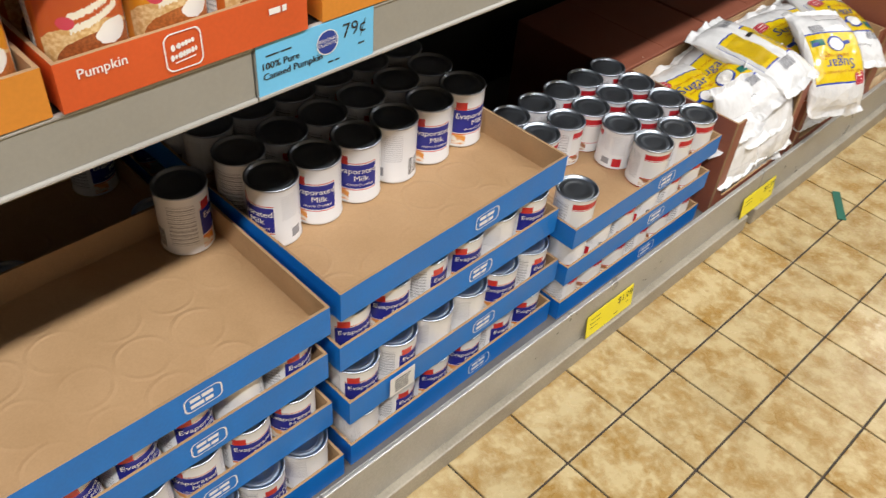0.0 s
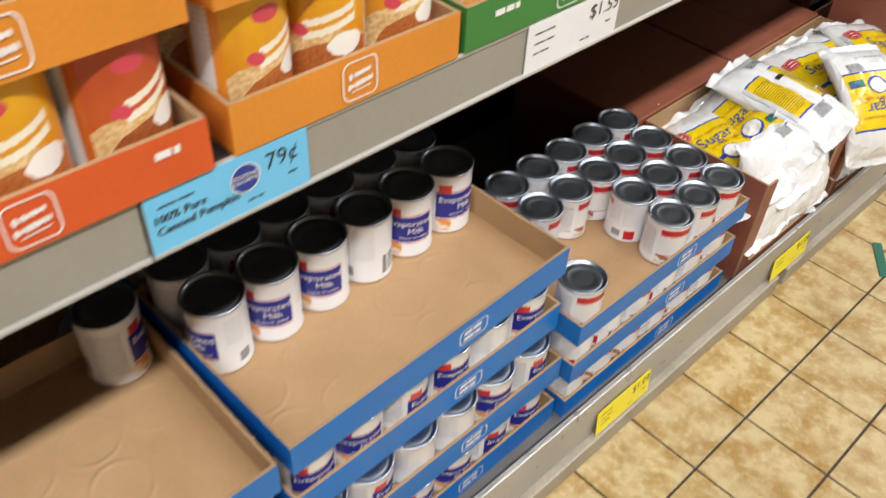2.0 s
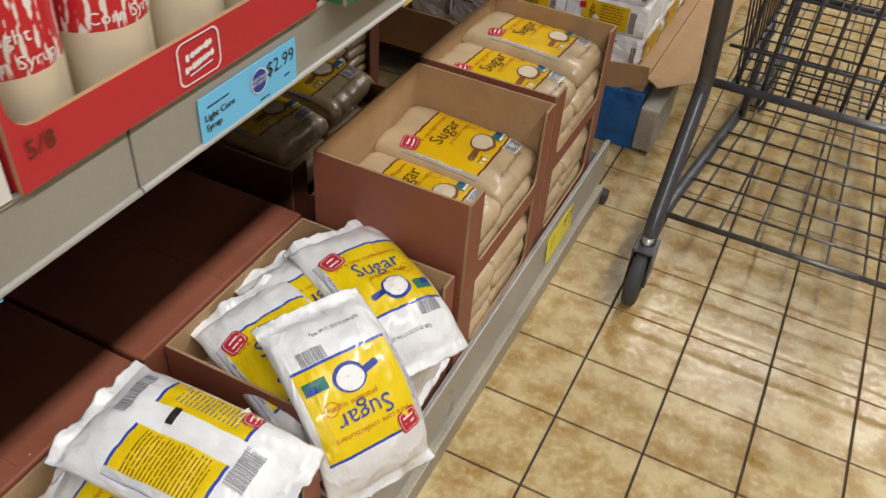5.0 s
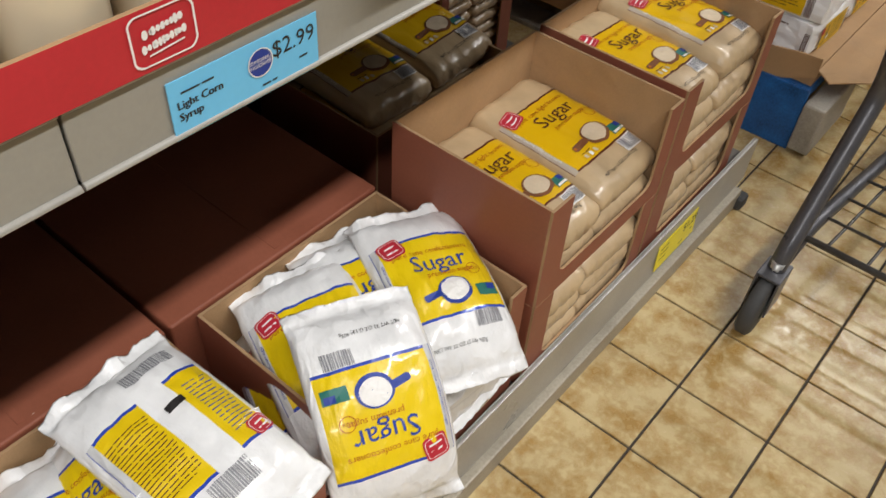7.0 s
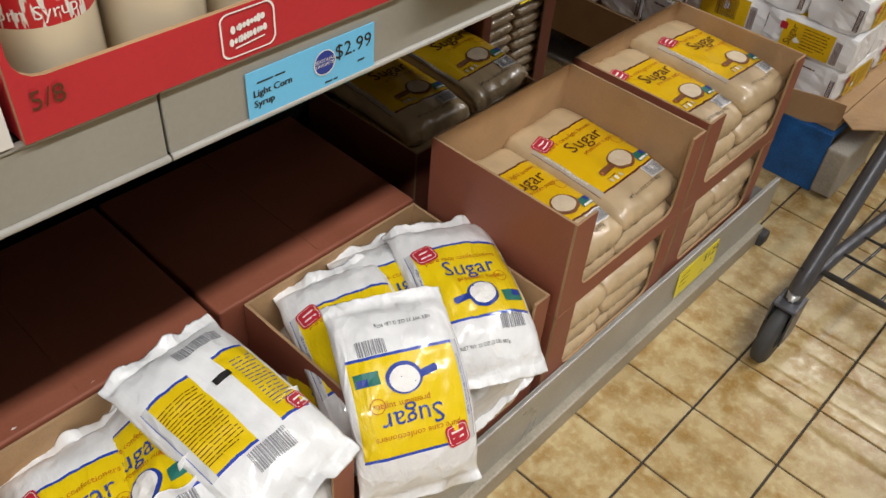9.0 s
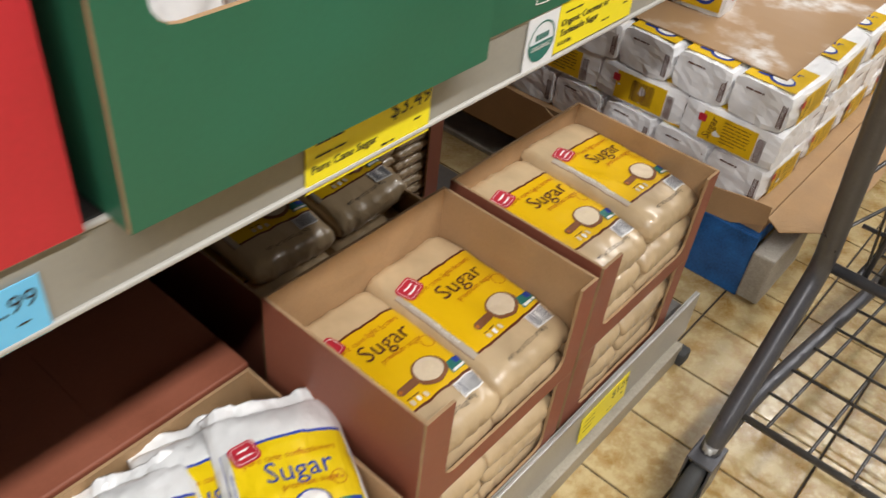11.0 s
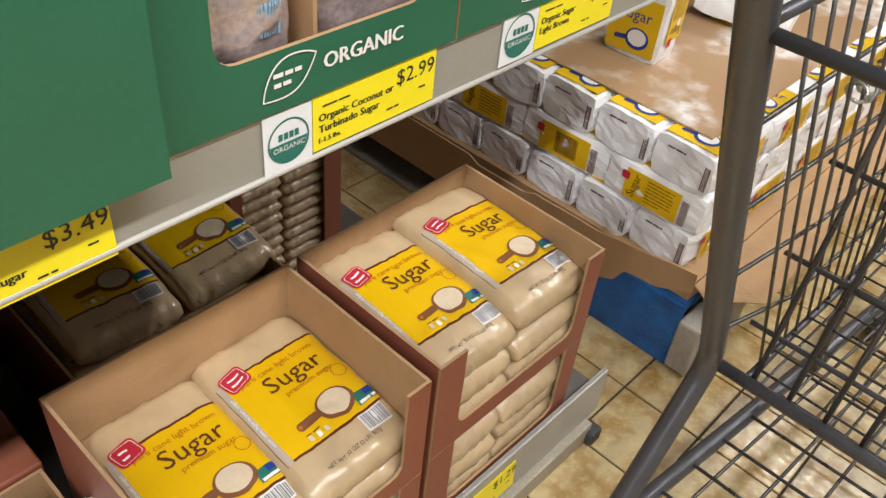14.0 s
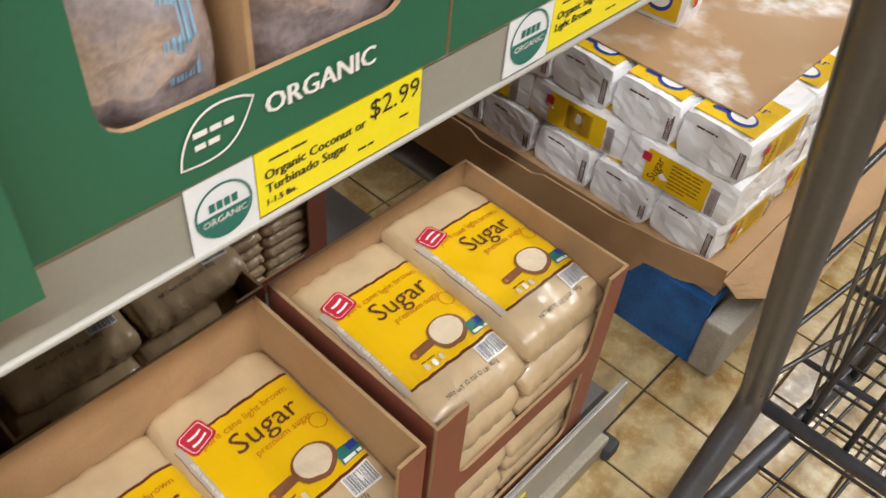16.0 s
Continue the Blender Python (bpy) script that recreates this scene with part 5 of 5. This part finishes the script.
for k in range(31):
    d = k / 30
    y = PY - 0.010 + 1.16 * d
    reach = 0.105 + 0.012 * noise.noise(Vector((d * 9, 3, 1))) - (0.075 * (1 - d / 0.07) if d < 0.07 else 0)
    dip = 0.012 * noise.noise(Vector((d * 5, 7, 2)))
    rows.append([bm.verts.new((PX + 0.032 + reach * q, y, 0.188 - (0.018 + dip) * q ** 1.3)) for q in (0, 0.25, 0.5, 0.75, 1)])
for a, b in zip(rows, rows[1:]):
    for q in range(4):
        bm.faces.new((a[q], a[q + 1], b[q + 1], b[q]))
bmesh.ops.recalc_face_normals(bm, faces=bm.faces)
bmesh.ops.solidify(bm, geom=bm.faces[:], thickness=0.003)
part("side_flap", bm, "tan_card", tray, "loose cardboard side folded outwards")

pallet = thing("pallet", pose(0, 0, 0), "worn blue painted wooden pallet on the tile floor", "pallet")
for k in range(7):
    part("deck_board", box_mesh(PX - 0.95, 0.026, 2.611 + 0.165 * k, 2.611 + 0.165 * k + 0.14, 0.128, 0.1495, 0.003), "pallet_blue", pallet)
for x in (0.075, PX - 0.44, PX - 0.90):
    for y in (2.592, 3.10, 3.58):
        part("block", box_mesh(x - 0.046, x, y, y + 0.20, 0.0125, 0.1275, 0.005), "pallet_grey", pallet, "worn grey wooden block")
for y in (2.612, 3.15, 3.66):
    part("bottom_board", box_mesh(PX - 0.95, 0.072, y, y + 0.09, 0.0, 0.012, 0.002), "pallet_grey", pallet)
part("front_board", box_mesh(-0.30, 0.028, 2.604, 2.6105, 0.0, 0.1495, 0.002), "pallet_blue", pallet, "chipped blue front board")

# ---- shopping cart ----
cart = thing("shopping_cart", pose(0.19, 2.265, 0), "dark grey metal wire shopping cart with black plastic handle", "shopping cart")
CW, CL = 0.56, 0.86


def side_x(y, z, s):
    """Where the basket's side stands: it narrows forwards and downwards."""
    inward = 0.055 * y / CL + 0.035 * (0.93 - z) / 0.53 + 0.012
    return inward if s < 0 else CW - inward


def floor_z(y):
    return 0.405 + 0.06 * y / CL


def rim_z(y):
    return 0.925 + 0.03 * y / CL


def wire(points, r=0.002, name="wire", mat="cart_wire", sides=6):
    return part(name, tube(points, r, sides), mat, cart)


for s, x in ((-1, 0.0), (1, CW)):
    part("post", tube(rounded([(x, -0.175, 0.115), (x, -0.160, 0.165), (x, 0.002, 0.402), (x, -0.182, 0.80), (x, -0.262, 0.975), (x, -0.315, 1.04)], 0.04), 0.0155, 14), "cart_grey", cart, "bent grey steel post")
    k = 0.012 if s < 0 else CW - 0.012
    j = 0.085 if s < 0 else CW - 0.085
    part("lower_rail", tube(rounded([(k - 0.012 * (1 if s < 0 else -1), -0.165, 0.13), (k - 0.008 * (1 if s < 0 else -1), -0.06, 0.15), (j, 0.62, 0.165), (j, 0.80, 0.165)], 0.05), 0.0125, 12), "cart_grey", cart)
    part("strut", tube([(j * 0.7 + k * 0.3, 0.36, 0.163), (side_x(0.30, floor_z(0.3), s), 0.30, floor_z(0.3) - 0.004)], 0.009, 10), "cart_grey", cart)
    part("front_strut", tube(rounded([(j, 0.62, 0.165), (j, 0.74, 0.20), (side_x(0.80, floor_z(0.8), s), 0.80, floor_z(0.80) - 0.004)], 0.05), 0.010, 10), "cart_grey", cart)
    part("handle_bracket", tube(rounded([(x, -0.275, 0.99), (x, -0.30, 1.025), (x + s * -0.01, -0.345, 1.052), (x - s * 0.06, -0.35, 1.055)], 0.04), 0.023, 14), "grip_plastic", cart, "dark plastic handle end")
    for y in [0.035 + 0.0285 * i for i in range(29)]:
        wire([(side_x(y, floor_z(y), s), y, floor_z(y)), (side_x(y, rim_z(y), s), y - 0.22 + 0.15 * y / CL, rim_z(y))], 0.0021)
    for z in (0.50, 0.61, 0.72, 0.83):
        wire([((0.012 if s < 0 else CW - 0.012), -0.46 * (z - 0.402), z)] + [(side_x(y, z, s) + s * 0.003, y, z + 0.045 * y / CL) for y in (0.06, 0.43, CL - 0.08 * (z - 0.4))], 0.0026)
    part("rim", tube([(side_x(y, rim_z(y), s), y, rim_z(y)) for y in (-0.235, 0.2, 0.5, CL - 0.05)], 0.0062, 10), "cart_grey", cart)
    part("bottom_rail", tube([(side_x(y, floor_z(y), s), y, floor_z(y) - 0.004) for y in (0.0, 0.3, 0.6, CL)], 0.005, 8), "cart_grey", cart)
    # casters
    for y, front_wheel in ((-0.175, False), (0.76, True)):
        cx = x if not front_wheel else j
        caster = part("caster", tube([(cx, y + 0.002, 0.10), (cx, y + 0.002, 0.15)], 0.012, 10), "zinc", cart)
        for q in (-0.019, 0.019):
            bm = bmesh.new()
            block(bm, cx + q - 0.002, cx + q + 0.002, y - 0.03, y + 0.022, 0.05, 0.128, 0.001)
            part("fork", bm, "cart_grey", caster)
        part("fork_top", box_mesh(cx - 0.021, cx + 0.021, y - 0.03, y + 0.026, 0.1285, 0.134, 0.002), "cart_grey", caster)
        wheel, rings = lathe([(0.03, -0.014), (0.056, -0.013), (0.0622, -0.008), (0.0625, 0.008), (0.056, 0.013), (0.03, 0.014)], 28)
        wheel.faces.new(rings[0][::-1]), wheel.faces.new(rings[-1])
        part("wheel", wheel, "rubber", caster, "", pose(cx, y - 0.012, 0.0627, 0, 90, 0))
        hub, rings = lathe([(0.004, -0.0165), (0.026, -0.016), (0.028, 0.016), (0.004, 0.0165)], 20)
        part("hub", hub, "red_plastic" if front_wheel else "cart_plastic", caster, "red plastic hub" if front_wheel else "", pose(cx, y - 0.012, 0.0627, 0, 90, 0))
part("handle", tube([(0.055, -0.35, 1.055), (CW - 0.055, -0.35, 1.055)], 0.0175, 16), "grip_plastic", cart, "black plastic push handle")
part("rear_bar", tube([(0.0, 0.002, 0.402), (CW, 0.002, 0.402)], 0.0085, 10), "cart_grey", cart)
part("rear_rim", tube([(0.0, -0.237, 0.92), (CW, -0.237, 0.92)], 0.006, 10), "cart_grey", cart)
part("front_rim", tube([(side_x(CL, rim_z(CL), -1), CL, rim_z(CL)), (side_x(CL, rim_z(CL), 1), CL, rim_z(CL))], 0.0062, 10), "cart_grey", cart)
part("front_bottom_rail", tube([(side_x(CL, floor_z(CL), -1), CL, floor_z(CL) - 0.004), (side_x(CL, floor_z(CL), 1), CL, floor_z(CL) - 0.004)], 0.005, 8), "cart_grey", cart)
for i in range(12):
    f = (i + 0.5) / 12
    a = side_x(CL, floor_z(CL), -1) * (1 - f) + side_x(CL, floor_z(CL), 1) * f
    b = side_x(CL, rim_z(CL), -1) * (1 - f) + side_x(CL, rim_z(CL), 1) * f
    wire([(a, CL, floor_z(CL)), (b, CL, rim_z(CL))], 0.0019)
for z in (0.57, 0.70, 0.83):
    wire([(side_x(CL, z, -1), CL + 0.003, z), (side_x(CL, z, 1), CL + 0.003, z)], 0.0026)
# basket floor
for i in range(13):
    f = (i + 0.5) / 13
    wire([(side_x(y, floor_z(y), -1) * (1 - f) + side_x(y, floor_z(y), 1) * f, y, floor_z(y)) for y in (0.0, CL)], 0.0018)
for i in range(20):
    y = 0.025 + i * 0.0425
    wire([(side_x(y, floor_z(y), -1), y, floor_z(y) + 0.003), (side_x(y, floor_z(y), 1), y, floor_z(y) + 0.003)], 0.0018)
part("cross_bar", tube([(side_x(0.46, 0.43, -1), 0.46, 0.424), (side_x(0.46, 0.43, 1), 0.46, 0.424)], 0.0085, 10), "cart_grey", cart)
# rear gate with leg openings
gate = [0.055 + 0.0455 * i for i in range(11)]


def gate_y(z):
    return 0.012 + 0.10 * (z - 0.41)


for i, x in enumerate(gate):
    if i in (2, 7):
        pts = [(x, gate_y(0.405), 0.405), (x, gate_y(0.62), 0.62)]
        for k in range(1, 8):
            t = math.pi * k / 8
            pts.append((x + 0.0455 / 2 * (1 - math.cos(t)), gate_y(0.62) + 0.003, 0.62 + 0.03 * math.sin(t)))
        pts += [(x + 0.0455, gate_y(0.62), 0.62), (x + 0.0455, gate_y(0.405), 0.405)]
        wire(pts, 0.0036, "gate_loop", "cart_grey", 8)
    elif i not in (3, 8):
        wire([(x, gate_y(0.405), 0.405), (x, gate_y(0.68), 0.68), (x, gate_y(0.68) - 0.02, 0.70), (x, gate_y(0.92) - 0.05, 0.91)], 0.0036, "gate_wire", "cart_grey", 8)
for z in (0.47, 0.575, 0.695):
    wire([(0.02, gate_y(z) + 0.006, z), (CW - 0.02, gate_y(z) + 0.006, z)], 0.0034, "gate_bar", "cart_grey", 8)
for s in (0.03, CW - 0.03):
    coil = [(s + 0.012 * math.cos(k * 0.8), -0.02 + 0.003 * k, 0.80 + 0.012 * math.sin(k * 0.8)) for k in range(28)]
    wire(coil, 0.0022, "hinge_coil", "zinc", 6)
# child seat flap with a printed notice
flap = part("seat_flap", box_mesh(-0.19, 0.19, -0.004, 0.004, -0.115, 0.115, 0.003), "cart_plastic", cart, "black plastic seat flap with white notice", pose(CW / 2, 0.045, 0.80, -18, 0, 0))
bm = bmesh.new()
to = lambda u, v: (u, -0.0048, v)
printed(bm, flat_ring([(-0.06, -0.055), (0.09, -0.055), (0.09, 0.075), (-0.06, 0.075)], 0.002), to, 0, -0.05, 0)
printed(bm, flat_rect(0.0012, 0.13), to, 0, -0.085, 0.01)
printed(bm, letters("WARNING", 0.022), to, 0, -0.098, 0.01, 90)
printed(bm, flat_disc(0.009, 14), to, 0, -0.025, 0.050)
printed(bm, filled(rounded_rect(0.030, 0.022, 0.008)), to, 0, -0.025, 0.028)
bars(bm, 5, to, -0.022, 0.004, 0.105, 0.010, 0.004, 0, 12)
part("notice_print", bm, "ink_white", flap)
# lower rack
for i in range(8):
    f = (i + 0.5) / 8
    wire([(0.012 * (1 - f) + (CW - 0.012) * f, -0.10, 0.155), (0.085 * (1 - f) + (CW - 0.085) * f, 0.62, 0.167), (0.085 * (1 - f) + (CW - 0.085) * f, 0.78, 0.167)], 0.0028, "rack_wire")
for i in range(13):
    y = -0.10 + 0.073 * i
    q = min(1, max(0, (y + 0.10) / 0.72))
    k = 0.012 + 0.073 * q
    wire([(k, y, 0.160 + 0.010 * q), (CW - k, y, 0.160 + 0.010 * q)], 0.0028 if i else 0.006, "rack_wire")
# ---- floor tiles ----
T = 0.1558
TX, TY = 0.008, 0.321
tile = bmesh.new()
block(tile, -T / 2 + 0.002, T / 2 - 0.002, -T / 2 + 0.002, T / 2 - 0.002, -0.012, 0.0, 0.0015)
tile_me = finish(tile)
tile_me.materials.append(MATS["floor_tile"])
vs, fs, count = [], [], 0
for i in range(int((X0 - TX) / T) + 1, int((X1 - TX) / T)):
    for j in range(int((Y0 - TY) / T) + 1, int((Y1 - TY) / T)):
        x, y = TX + (i + 0.5) * T, TY + (j + 0.5) * T
        if 0 <= i < 10 and -1 <= j < 28:
            ob = part("tile", tile_me, "floor_tile", floor, "", Matrix.Translation((x, y, 0)))
            count += 1
        elif not (-0.68 < x < -0.05 and SHELF_Y0 < y < SHELF_Y1):
            n, k = len(vs), T / 2 - 0.002
            vs += [(x + sx * k, y + sy * k, z) for z in (-0.012, 0) for sx, sy in ((-1, -1), (1, -1), (1, 1), (-1, 1))]
            fs += [(n + 4, n + 5, n + 6, n + 7), (n, n + 1, n + 5, n + 4), (n + 1, n + 2, n + 6, n + 5), (n + 2, n + 3, n + 7, n + 6), (n + 3, n, n + 4, n + 7)]
far = bpy.data.meshes.new("mesh")
far.from_pydata(vs, [], fs)
ob = part("far_tiles", far, "floor_tile", floor)
ob["kind"] = "stuff"
